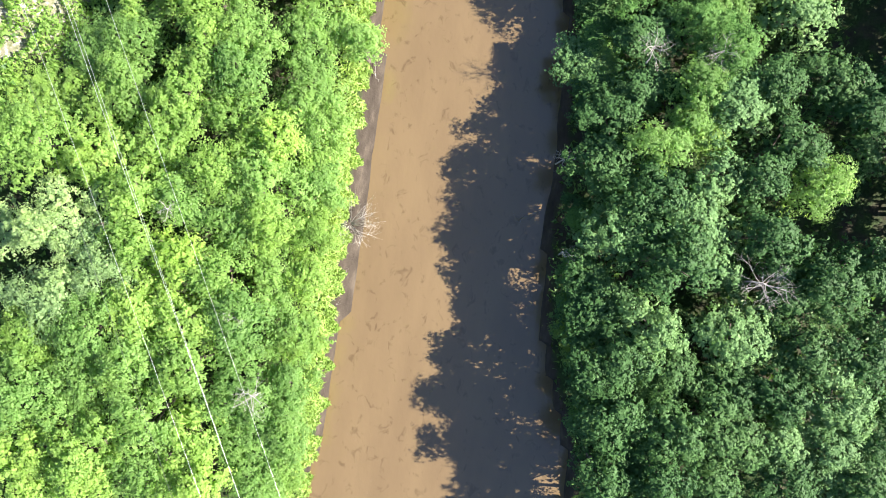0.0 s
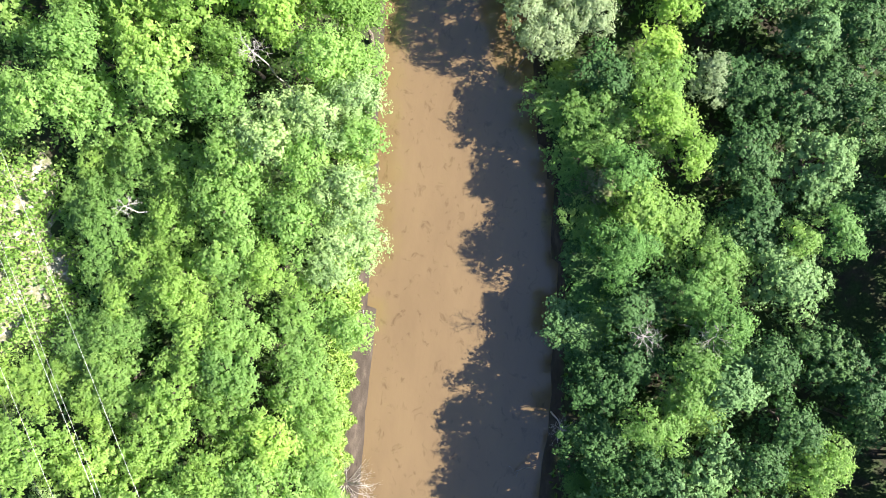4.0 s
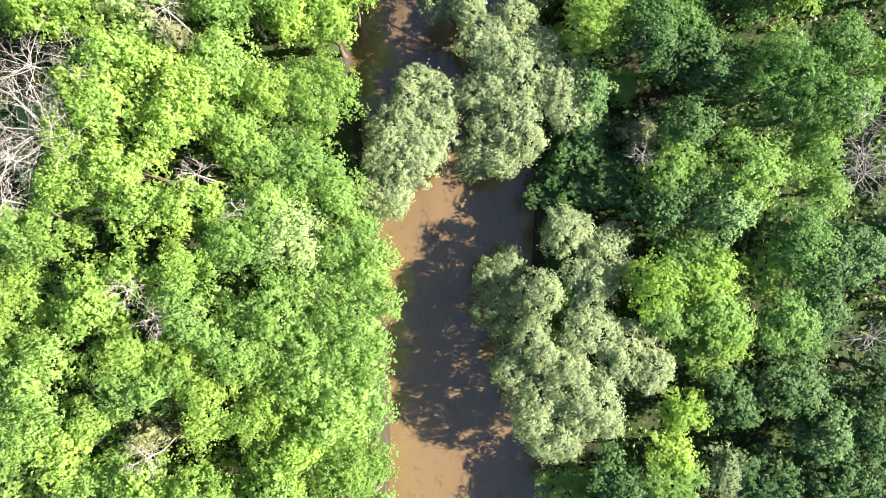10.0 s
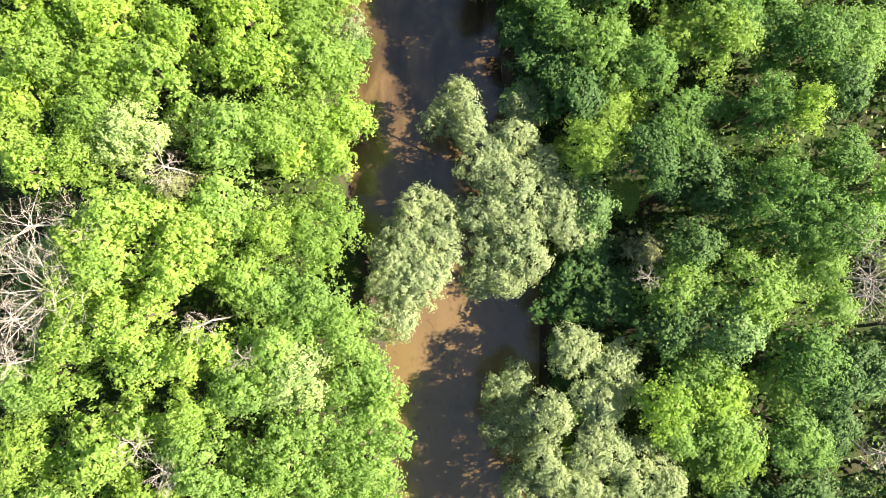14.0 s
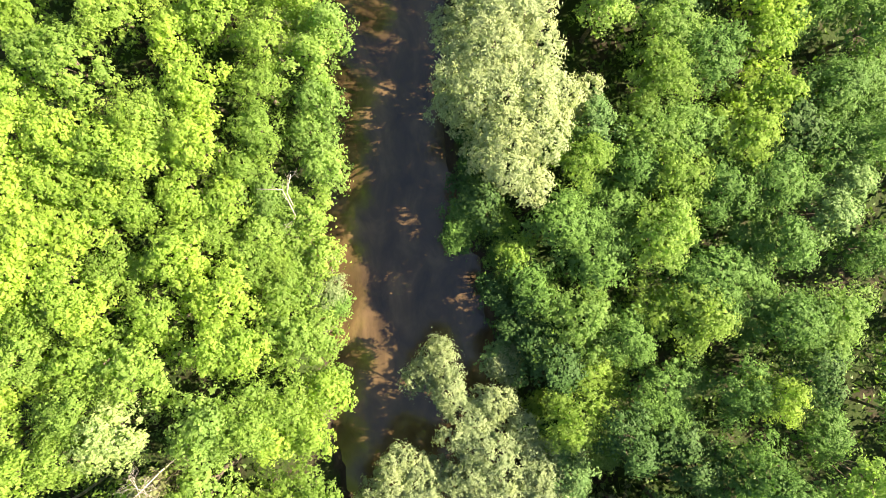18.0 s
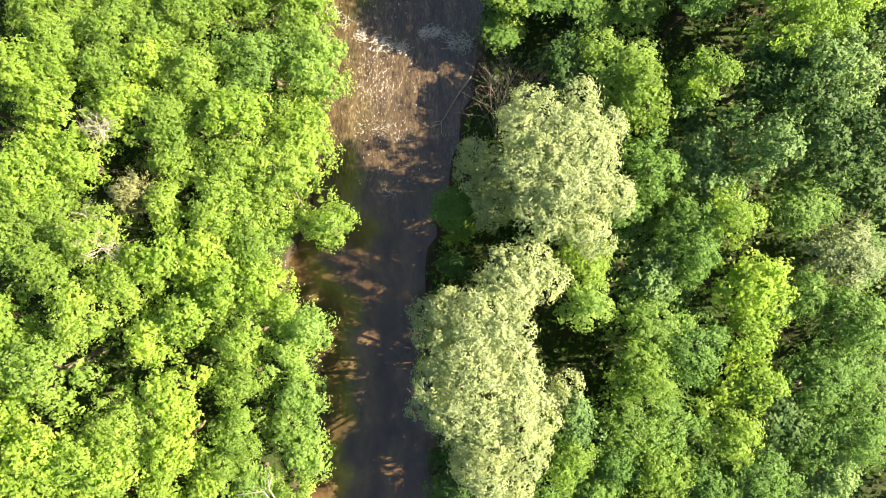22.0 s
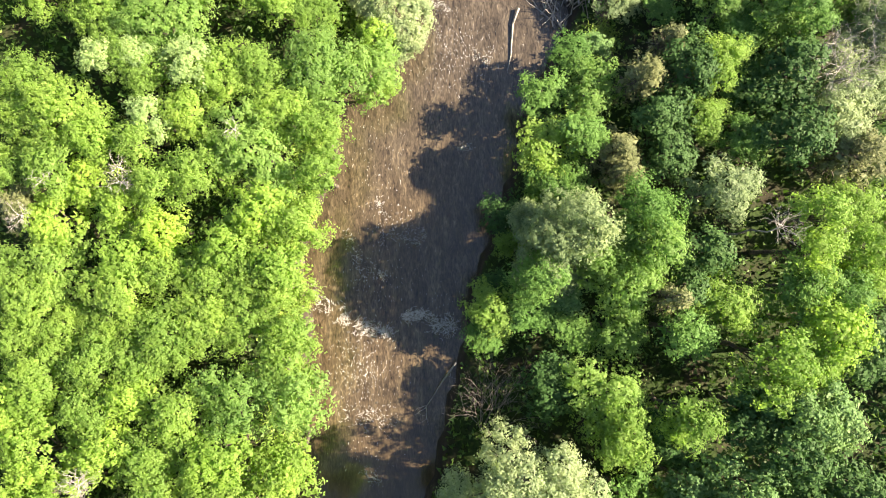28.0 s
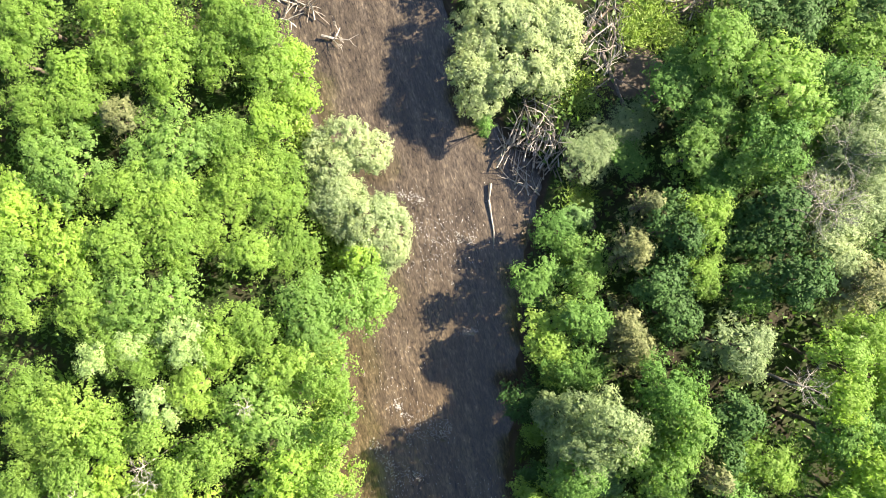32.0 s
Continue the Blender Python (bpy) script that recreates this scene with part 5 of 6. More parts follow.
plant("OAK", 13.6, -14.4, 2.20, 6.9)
plant("ASH", 17.4, 116.1, 2.00, 5.3)
plant("ALDER", 19.8, 117.2, 2.40, 6.8)
plant("ASH", 18.9, 113.6, 2.20, 5.9)
plant("ASH", 20.9, 110.8, 2.00, 7.9)
plant("SALLOW", 25.6, 109.4, 1.80, 7.6)
plant("SALLOW", 24.4, 106.2, 1.70, 7.0)

# ---- bare and dead wood ----
def grow(v, f, start, way, length, rad, depth, r, spread=0.6):
    """A crooked dead branch that forks."""
    p, d = Vector(start), Vector(way).normalized()
    for k in range(3):
        d = (d + Vector(r.normal(0, 0.16, 3))).normalized()
        q = p + d * length / 3
        tube(v, f, p, q, rad * (1 - 0.2 * k), rad * (1 - 0.2 * (k + 1)), 3 + min(depth, 2))
        if depth and k:
            for _ in range(2):
                side = (d + Vector(r.normal(0, spread, 3))).normalized()
                grow(v, f, q, side, length * float(r.uniform(0.45, 0.7)), rad * 0.5, depth - 1, r, spread)
        p = q


def bare_tree(x, y, height, spread, mat=None):
    """A leafless tree, pale and weathered: a trunk and its main limbs."""
    r = np.random.default_rng(int(abs(x * 53 + y * 17)) + 11)
    mat = mat or DEAD
    z = float(ground_z(x, y))
    root = tagged(new("dead_tree"), "leafless weathered grey dead tree among green crowns", "tree", "dead trees")
    v, f = [], []
    top, girth = height - 0.45 * spread, 0.035 + 0.03 * min(spread, 2.5)
    p = Vector((0, 0, -0.3))
    for k in range(4):
        q = Vector((r.normal(0, 0.12), r.normal(0, 0.12), (top - z) * (k + 1) / 4))
        tube(v, f, p, q, girth * (1 - 0.16 * k), girth * (1 - 0.16 * (k + 1)), 7)
        p = q
    link_mesh("trunk", v, f, mat, root, True)
    n = 7 + int(spread * 4)
    for k in range(n):
        v, f = [], []
        a = 2 * math.pi * (k + r.uniform(0, 0.6)) / n
        grow(v, f, p - Vector((0, 0, 0.25 * (k % 3))), (math.cos(a), math.sin(a), float(r.uniform(0.15, 0.9))), spread * float(r.uniform(0.4, 0.75)), 0.013 + 0.0032 * spread, 2, r, 0.8)
        link_mesh("limb", v, f, mat, root)
    root.matrix_basis = pose(x, y, z)
    return root


bare_tree(-22.8, 45.9, 11.4, 3.53)
bare_tree(-23.5, 49.2, 11.2, 2.18)
bare_tree(-20.8, 49.3, 11.2, 1.50)
bare_tree(-15.8, 44.0, 9.9, 1.28)
bare_tree(-24.4, 42.4, 11.1, 1.64)
bare_tree(-18.9, 38.3, 10.1, 1.13)
bare_tree(-17.0, 36.7, 10.0, 0.79)
bare_tree(-13.8, 42.5, 9.3, 0.87)
bare_tree(18.5, 45.3, 9.1, 1.89)
bare_tree(20.2, 36.4, 7.2, 1.84)
bare_tree(18.2, 46.2, 9.3, 1.74)
bare_tree(17.8, 48.3, 9.6, 1.43)
bare_tree(18.0, 0.5, 7.6, 1.88)
bare_tree(14.2, 13.1, 6.7, 1.18)
bare_tree(10.5, 12.5, 6.8, 1.18)
bare_tree(-10.5, -5.5, 7.5, 0.97)
bare_tree(-9.2, -9.9, 7.5, 1.22)
bare_tree(-15.0, 0.0, 7.5, 0.79)
bare_tree(17.8, 98.3, 9.0, 1.40)
bare_tree(22.5, 107.2, 7.7, 2.27)
bare_tree(-21.0, 102.3, 7.3, 0.73)
bare_tree(-22.4, 100.4, 7.2, 0.98)
bare_tree(-17.2, 102.8, 7.4, 0.79)
bare_tree(24.3, 109.9, 7.6, 2.12)
bare_tree(22.6, 106.5, 7.8, 1.81)
bare_tree(21.9, 108.3, 7.6, 1.21)
bare_tree(-19.3, 86.0, 7.9, 0.84)
bare_tree(-19.1, 79.7, 8.1, 1.14)
bare_tree(-19.2, 86.4, 7.8, 1.21)
bare_tree(-19.6, 80.9, 8.0, 1.50)
bare_tree(-10.6, 104.6, 7.7, 0.67)
bare_tree(7.8, 46.2, 6.7, 0.93)
bare_tree(-17.9, 16.8, 8.3, 0.74)
bare_tree(-11.6, 25.2, 10.1, 0.99)
bare_tree(-17.7, 30.0, 9.9, 1.28)
bare_tree(-17.6, 37.1, 10.0, 1.13)
bare_tree(-16.9, 51.9, 11.3, 1.23)
bare_tree(-17.3, 101.9, 7.4, 0.92)
bare_tree(6.9, 6.4, 4.0, 1.00)
bare_tree(7.8, 0.4, 4.8, 0.70)
bare_tree(-21.6, 47.4, 10.6, 1.80)
bare_tree(-24.6, 44.6, 10.8, 1.90)


def bare_shrub(x, y, reach, stems, name="dead_shrub", label="leafless pale grey dead shrub on the muddy bank", lean=(0.5, 0.1), mat=None, rad=0.03, fan=0.8, rise=1.0):
    r = np.random.default_rng(int(abs(x * 91 + y * 13)) + 2)
    z = float(ground_z(x, y))
    root = tagged(new(name), label, "shrub")
    for k in range(stems):
        v, f = [], []
        a = 2 * math.pi * k / stems + r.uniform(0, 0.5)
        grow(v, f, (0.05 * math.cos(a), 0.05 * math.sin(a), -0.1), (math.cos(a) * fan + lean[0], math.sin(a) * fan + lean[1], rise * float(r.uniform(0.5, 1.3))),
             reach * float(r.uniform(0.7, 1.1)), rad, 2, r, 0.4)
        link_mesh("stem", v, f, mat or DEAD, root)
    root.matrix_basis = pose(x, y, z)
    return root


bare_shrub(-6.0, 0.5, 1.4, 22, lean=(0.25, 0.0), rad=0.02)
bare_shrub(2.4, 86.3, 3.4, 13, "dead_brush", "bare grey brush with long crooked stems beside the riffle", (0.2, 1.0), DRIFT, 0.024, 0.42, 0.7)
bare_shrub(3.3, 87.2, 2.8, 9, "dead_brush", "bare grey brush with long crooked stems beside the riffle", (0.1, 1.0), DRIFT, 0.020, 0.4, 0.7)


def limb_thing(name, label, knots, rad, mat, twigs=0, category="log", seed=1):
    """A fallen trunk or branch along its knots, tapered, with a few forked twigs."""
    r = np.random.default_rng(seed)
    root = tagged(new(name), label, category)
    v, f = [], []
    n = len(knots) - 1
    pts = [Vector(k) for k in knots]
    for k in range(n):
        tube(v, f, pts[k], pts[k + 1], rad * (1 - 0.6 * k / n), rad * (1 - 0.6 * (k + 1) / n), 8)
    link_mesh("trunk", v, f, mat, root, True)
    for k in range(twigs):
        v, f = [], []
        i = min(n - 1, int(r.integers(0, n)))
        at = pts[i].lerp(pts[i + 1], float(r.uniform(0, 1)))
        d = (pts[i + 1] - pts[i]).normalized() + Vector(r.normal(0, 0.7, 3))
        d.z = abs(d.z) * 0.5
        grow(v, f, at, d, float(r.uniform(0.5, 1.0)) * rad * 14, rad * 0.35, 1, r)
        link_mesh("branch", v, f, mat, root)
    return root


limb_thing("log", "smooth pale barkless log lying in shallow water", [(5.7, 113.6, 0.22), (5.3, 112.6, 0.12), (5.2, 111.6, 0.08), (5.1, 110.5, 0.06), (4.8, 109.3, -0.06)], 0.09, DEAD, 0, "log", 4)
limb_thing("driftwood_log", "bleached curved driftwood log on the stick pile", [(9.2, 117.5, 0.75), (10.0, 117.3, 0.85), (10.8, 117.2, 0.85), (11.3, 117.8, 1.0)], 0.11, DEAD, 2, "log", 5)
limb_thing("fallen_tree", "grey fallen trunk lying over the sandy clearing", [(14.5, 119.8, 1.5), (14.7, 118.6, 1.45), (14.9, 117.2, 1.4), (15.0, 115.8, 1.35)], 0.17, DRIFT, 4, "log", 6)
limb_thing("fallen_tree", "dark fallen trunk across the driftwood heap", [(12.9, 120.2, 1.5), (14.2, 121.4, 1.9), (15.6, 122.3, 1.7)], 0.15, BARK, 3, "log", 7)
limb_thing("fallen_branch", "bleached forked branch reaching into the river", [(0.9, 90.6, 0.5), (0.0, 89.4, 0.3), (-0.7, 88.3, 0.12), (-1.2, 87.6, 0.02)], 0.06, DEAD, 5, "branch", 8)
limb_thing("leaning_snag", "white leaning snag with bare forked limbs", [(-10.9, 61.8, 1.0), (-11.4, 63.9, 4.4), (-10.5, 64.9, 5.2), (-11.0, 66.3, 6.0), (-10.6, 67.2, 6.8)], 0.062, DEAD, 6, "snag", 9)
limb_thing("leaning_snag", "white leaning snag with bare forked limbs", [(-11.9, 63.2, 1.0), (-11.6, 63.8, 4.9), (-10.6, 65.0, 5.6), (-11.1, 66.4, 6.6), (-12.4, 66.4, 7.0)], 0.05, DEAD, 4, "snag", 12)
limb_thing("fallen_branch", "bare grey branch hanging over the water edge", [(-11.0, 64.6, 4.2), (-10.0, 64.0, 3.5), (-9.2, 63.0, 2.9), (-8.6, 62.3, 2.4)], 0.06, DEAD, 6, "branch", 10)
limb_thing("fallen_branch", "pale twiggy branch lying on the mud strip", [(-6.3, -5.6, 0.35), (-6.4, -4.6, 0.40), (-6.1, -3.6, 0.40), (-5.9, -2.9, 0.35)], 0.035, DEAD, 5, "branch", 11)
limb_thing("fallen_branch", "pale twiggy branch lying on the mud strip", [(-6.0, 11.9, 0.45), (-5.8, 11.0, 0.38), (-5.7, 10.2, 0.30)], 0.022, DEAD, 3, "branch", 13)
limb_thing("fallen_branch", "thin bare branch trailing in the river", [(0.7, 60.6, 0.4), (0.2, 59.6, 0.15), (0.3, 58.4, 0.03)], 0.03, DRIFT, 2, "branch", 14)
limb_thing("fallen_branch", "thin bare branches trailing in shaded water", [(3.9, 30.2, 1.2), (2.9, 29.4, 0.5), (2.2, 28.4, 0.05)], 0.04, DRIFT, 5, "branch", 15)
limb_thing("fallen_branch", "thin bare branches trailing in shaded water", [(6.0, 3.0, 0.9), (5.3, 2.6, 0.4), (4.9, 2.2, 0.05)], 0.04, DRIFT, 4, "branch", 16)
limb_thing("fallen_branch", "bleached branch stump on the far gravel shore", [(-2.6, 125.8, 0.3), (-1.8, 125.4, 0.25), (-1.3, 126.0, 0.3)], 0.09, DEAD, 5, "branch", 17)
limb_thing("log", "short pale log lying on the low bank", [(0.9, 85.2, 0.75), (1.5, 85.4, 0.8), (2.2, 85.5, 0.85)], 0.14, DEAD, 1, "log", 18)


def driftwood_pile(x, y, rx, ry, sticks, seed, turn=0.0, label="tangled heap of bleached driftwood sticks at the waterline"):
    r = np.random.default_rng(seed)
    root = tagged(new("driftwood_pile"), label, "driftwood", "driftwood heaps")
    for k in range(sticks):
        v, f = [], []
        a, u = r.uniform(0, 6.28), math.sqrt(r.uniform(0, 1))
        px, py = rx * u * math.cos(a), ry * u * math.sin(a)
        pz = max(float(ground_z(x + px, y + py)), 0.0) + 0.12 + float(r.uniform(0, 0.55)) * (1 - u * 0.7)
        d = Vector((math.cos(turn + r.normal(0, 0.7)), math.sin(turn + r.normal(0, 0.7)), float(r.normal(0, 0.18))))
        ln = float(r.uniform(0.7, 2.1))
        grow(v, f, Vector((px, py, pz)) - d * ln / 2, d, ln, float(r.uniform(0.03, 0.075)), 1 if k % 2 else 0, r, 0.5)
        link_mesh("stick", v, f, DEAD if k % 3 else DRIFT, root)
    root.matrix_basis = pose(x, y, 0)
    return root


driftwood_pile(8.6, 114.8, 1.8, 2.28, 95, 31, 1.2)
driftwood_pile(9.8, 116.4, 1.0, 1.5, 20, 32, 1.4)
driftwood_pile(14.6, 121.2, 1.4, 2.5, 60, 33, 1.2, "tangled heap of bleached driftwood sticks in the clearing")
driftwood_pile(20.8, 121.6, 1.8, 1.0, 12, 34, 0.6, "few bleached sticks lying on sandy ground")
driftwood_pile(-3.6, 127.8, 1.4, 0.8, 14, 35, 0.2, "washed up brushwood on the muddy shore")


# ---- overhead wires ----
WIRE, wire_nt, wire_b = material("wire_aluminium", 0.35, 0.6)
wire_b.inputs["Base Color"].default_value = (0.55, 0.55, 0.53, 1)
WIRE_DARK, dark_nt, dark_b = material("wire_insulated", 0.6)
dark_b.inputs["Base Color"].default_value = (0.03, 0.035, 0.03, 1)


def wire(label, a, b, rad, mat):
    """An overhead wire through two plan points, carried on in both directions with a slight sag."""
    a, b = Vector(a), Vector(b)
    d = (b - a).normalized()
    mid = (a + b) / 2
    v, f = [], []
    pts = []
    for k in range(-14, 15):
        s = k * 10.0
        p = mid + d * s
        p.z += 0.00012 * s * s
        pts.append(p)
    side = Vector((-d.y, d.x, 0)).normalized()
    for k, p in enumerate(pts):
        for i in range(6):
            v.append(p + rad * (side * math.cos(i * math.pi / 3) + Vector((0, 0, 1)) * math.sin(i * math.pi / 3)))
        if k:
            f += [((k - 1) * 6 + i, (k - 1) * 6 + (i + 1) % 6, k * 6 + (i + 1) % 6, k * 6 + i) for i in range(6)]
    return tagged(link_mesh("overhead_wire", v, f, mat, None, True), label, "wire", "overhead wires")


wire("thin bright metal overhead wire above the scrub", (-19.14, 13.32, 11.7), (-7.94, -8.45, 11.7), 0.006, WIRE)
wire("bright metal overhead wire above the scrub", (-21.20, 13.07, 11.6), (-9.88, -8.75, 11.6), 0.007, WIRE)
wire("bright metal overhead wire above the scrub", (-21.10, 13.07, 11.3), (-10.00, -8.75, 11.3), 0.0055, WIRE)
wire("thin bright metal overhead wire above the scrub", (-20.25, 7.23, 11.6), (-11.72, -8.99, 11.6), 0.006, WIRE)
wire("dark insulated overhead wire below the bright ones", (-22.86, 7.75, 9.5), (-15.7, -6.38, 9.5), 0.008, WIRE_DARK)

# ---- trees that fill the wood between and beyond, joined ----
fill = np.random.default_rng(21)
KINDS = [p[3] for p in planted]
TX, TY, TR = (np.array([p[i] for p in planted]) for i in range(3))
HEIGHT_AT = [(-40, 8.0), (0, 6.6), (25, 8.0), (50, 9.0), (75, 8.0), (100, 7.2), (150, 8.0)]
# how far the wood's shade reaches over the water, by the place up the river
SHADE_Y, SHADE_X = np.array([(-16, 0.3), (-12, 0.0), (-8, -0.2), (-4, 1.3), (0, -0.4), (4, -0.9), (8, 0.4), (12, 2.7), (16, 1.8), (20, 0.9), (24, 0.0), (28, -2.5), (32, -4.4), (36, -6.3), (40, -6.1), (44, -2.6), (48, -5.7), (52, -7.8), (56, -6.5), (60, -8.4), (64, -9.0), (68, -9.4), (72, -10.2), (76, -10.1), (80, -7.8), (84, -7.3), (88, -4.1), (92, -4.6), (96, -8.0), (100, -1.7), (104, -2.8), (108, 0.7), (112, 5.9), (116, 6.2), (120, 2.1), (124, 1.1)], float).T
CLEAR = [(-27.5, 12.5, 5.0, 6.5), (16.5, 120.5, 6.0, 5.5), (26.4, 17.0, 3.4, 5.0), (27.2, 4.6, 2.4, 3.4), (22.5, 46, 1.8, 2.0), (25, 74, 2.5, 1.6),
         (2.0, 50, 4.5, 6.5), (6, 36, 6, 7.5), (-7, 47, 4, 5), (2.2, 72, 5.2, 7.5), (5.5, 83, 5, 5), (3.2, 87.6, 2.2, 2.6), (10, 121, 6, 6), (-3.5, 115, 4.5, 5.5)]
WOOD_MATS = ["ALDER", "ELDER", "BIRCH", "MAPLE", "OAK", "POPLAR", "ASH", "SALLOW", "WHITEBEAM"]
wood_c, wood_i = [], []
WOOD_CACHE = {}


def wood_pattern(kind, v):
    """Corners of a joined tree: thinner leaves, a square trunk."""
    if (kind, v) not in WOOD_CACHE:
        me = pattern(kind, 1, v)[1]
        co = np.empty(len(me.vertices) * 3, np.float32)
        me.vertices.foreach_get("co", co)
        co = co.reshape(-1, 3, 3)[::3]
        mid = co.mean(1, keepdims=True)
        co = mid + (co - mid) * 1.4
        legs = []
        for k in range(6):
            a, b = k * math.pi / 3, (k + 1) * math.pi / 3
            lo_a, lo_b = (0.16 * math.cos(a), 0.16 * math.sin(a), -0.4), (0.16 * math.cos(b), 0.16 * math.sin(b), -0.4)
            hi_a, hi_b = (0.06 * math.cos(a), 0.06 * math.sin(a), 6.2), (0.06 * math.cos(b), 0.06 * math.sin(b), 6.2)
            legs += [[lo_a, lo_b, hi_b], [lo_a, hi_b, hi_a]]
        WOOD_CACHE[(kind, v)] = (co, np.array(legs, np.float32))
    return WOOD_CACHE[(kind, v)]


for k in range(3200):
    x, y = float(fill.uniform(-39, 40)), float(fill.uniform(-28, 140))
    rad = float(fill.uniform(1.4, 2.6))
    if abs(x) > 31 and fill.uniform(0, 1) < 0.5:
        continue
    if left_edge(y) - 1.0 - rad * 0.6 < x < right_edge(y) + 0.8 + rad * 0.6:
        continue
    if any(((x - a) / p) ** 2 + ((y - b) / q) ** 2 < 1 for a, b, p, q in CLEAR):
        continue
    d = np.hypot(TX - x, TY - y)
    if (d < 0.72 * (TR + rad)).any():
        continue
    near = KINDS[int(np.argmin(d))]
    kind = "OAK" if near == "DRY" else near
    h = float(np.interp(y, *np.array(HEIGHT_AT, float).T)) * float(fill.uniform(0.65, 0.95))
    if 4 < y < 22 and x < -14:
        h = min(h, 2.6 + 0.42 * max(x + 24, 0))
    if x > right_edge(y) and x < right_edge(y) + 16:
        h = max(min(h, (x - 0.3 * rad - float(np.interp(y, SHADE_Y, SHADE_X))) / 1.85), 2.2)
    co, legs = wood_pattern(kind, k % 3)
    z = float(ground_z(x, y))
    a = float(fill.uniform(0, 6.28))
    turn = np.array([[math.cos(a), -math.sin(a), 0], [math.sin(a), math.cos(a), 0], [0, 0, 1]])
    grow_by = np.array([rad / 1.9, rad / 1.9, (h - z) / 7.5])
    for c, i in ((co, WOOD_MATS.index(kind)), (legs, len(WOOD_MATS))):
        wood_c.append((c * grow_by) @ turn.T + (x, y, z))
        wood_i.append(np.full(len(c), i))
    TX, TY, TR = np.append(TX, x), np.append(TY, y), np.append(TR, rad)
    KINDS.append(kind)
wood = new("woodland", face_mesh("woodland", np.concatenate(wood_c), [LEAF[k] for k in WOOD_MATS] + [BARK], np.concatenate(wood_i)))
tagged(wood, "lower green trees filling the wood between the crowns", "woodland", kind="stuff")

# ---- undergrowth, grass ----
ug = np.random.default_rng(5)
n = 120000
ux, uy = ug.uniform(-36, 38, n), ug.uniform(-26, 140, n)
lo, ro = left_edge(uy) - ux, ux - right_edge(uy)
bare = ((ux - 16.5) / 5) ** 2 + ((uy - 119.5) / 4.5) ** 2 < ug.uniform(0, 1.3, n)
bare |= ((ux + 28) / 6.0) ** 2 + ((uy - 12.5) / 7.5) ** 2 < ug.uniform(0, 1.2, n)
bare |= ((ux - 26.4) / 3.2) ** 2 + ((uy - 17.0) / 4.6) ** 2 < ug.uniform(0.5, 1.2, n)
bare |= ((ux - 27.2) / 2.2) ** 2 + ((uy - 4.6) / 3.0) ** 2 < ug.uniform(0.5, 1.2, n)
ok = ((lo > 1.9) | (ro > 0.5)) & ~bare
ux, uy, away = ux[ok], uy[ok], np.maximum(lo, ro)[ok]
bushy = 1 + np.sin(ux * 0.7 + 1.5 * np.sin(uy * 0.31)) * np.sin(uy * 0.6 + np.sin(ux * 0.5))
uz = ground_z(ux, uy) + np.abs(ug.normal(0, 0.75, len(ux))) * bushy * np.clip(away / 4, 0.25, 1) + 0.08
ob = new("undergrowth", face_mesh("undergrowth", leaves(np.stack([ux, uy, uz], 1), sphere_dirs(len(ux), ug, 0.2), 0.30, 0.22, ug), LEAF["HERB"]))
tagged(ob, "dark green herbs and brambles under the trees", "undergrowth", kind="stuff")

gr = np.random.default_rng(6)
n = 44000
gy_ = np.concatenate([gr.uniform(-24, 24, n // 2), gr.uniform(80, 136, n // 2)])
off = np.interp(gy_, (-14, -9, -3, 12, 17, 22, 116, 120, 130), (0.2, 0.7, 1.1, 1.05, 0.6, 0.3, 0.3, 1.0, 1.4)) + np.abs(gr.normal(0, 1.0, n)) + 0.25 * np.sin(gy_ * 2.3) + 0.2 * np.sin(gy_ * 5.1)
gx_ = left_edge(gy_) - off
gz_ = ground_z(gx_, gy_) + gr.uniform(0.05, 1.0, n) * np.clip(off - 0.6, 0.25, 1.6)
grass = new("bank_grass", face_mesh("bank_grass", leaves(np.stack([gx_, gy_, gz_], 1), sphere_dirs(n, gr, 0.3), 0.36, 0.10, gr), LEAF["GRASS"]))
tagged(grass, "bright green tall grass and herbs along the bank edge", "grass", kind="stuff")

gr = np.random.default_rng(16)
n = 16000
spots = np.array([(18.3, 122.0, 1.6), (17.6, 121.3, 1.2), (16.9, 120.6, 0.9), (19.0, 119.6, 1.0), (12.6, 117.5, 1.2), (10.8, 111.0, 0.8), (9.4, 107.5, 0.8), (21.5, 119.5, 1.2)])
pick = gr.integers(0, len(spots), n)
gx_ = spots[pick, 0] + gr.normal(0, 0.6, n) * spots[pick, 2]
gy_ = spots[pick, 1] + gr.normal(0, 0.7, n) * spots[pick, 2]
gz_ = ground_z(gx_, gy_) + gr.uniform(0.03, 0.5, n)
meadow = new("clearing_grass", face_mesh("clearing_grass", leaves(np.stack([gx_, gy_, gz_], 1), sphere_dirs(n, gr, 0.3), 0.22, 0.06, gr), LEAF["GRASS"]))
tagged(meadow, "tufts of bright green grass in the sandy clearing", "grass", kind="stuff")

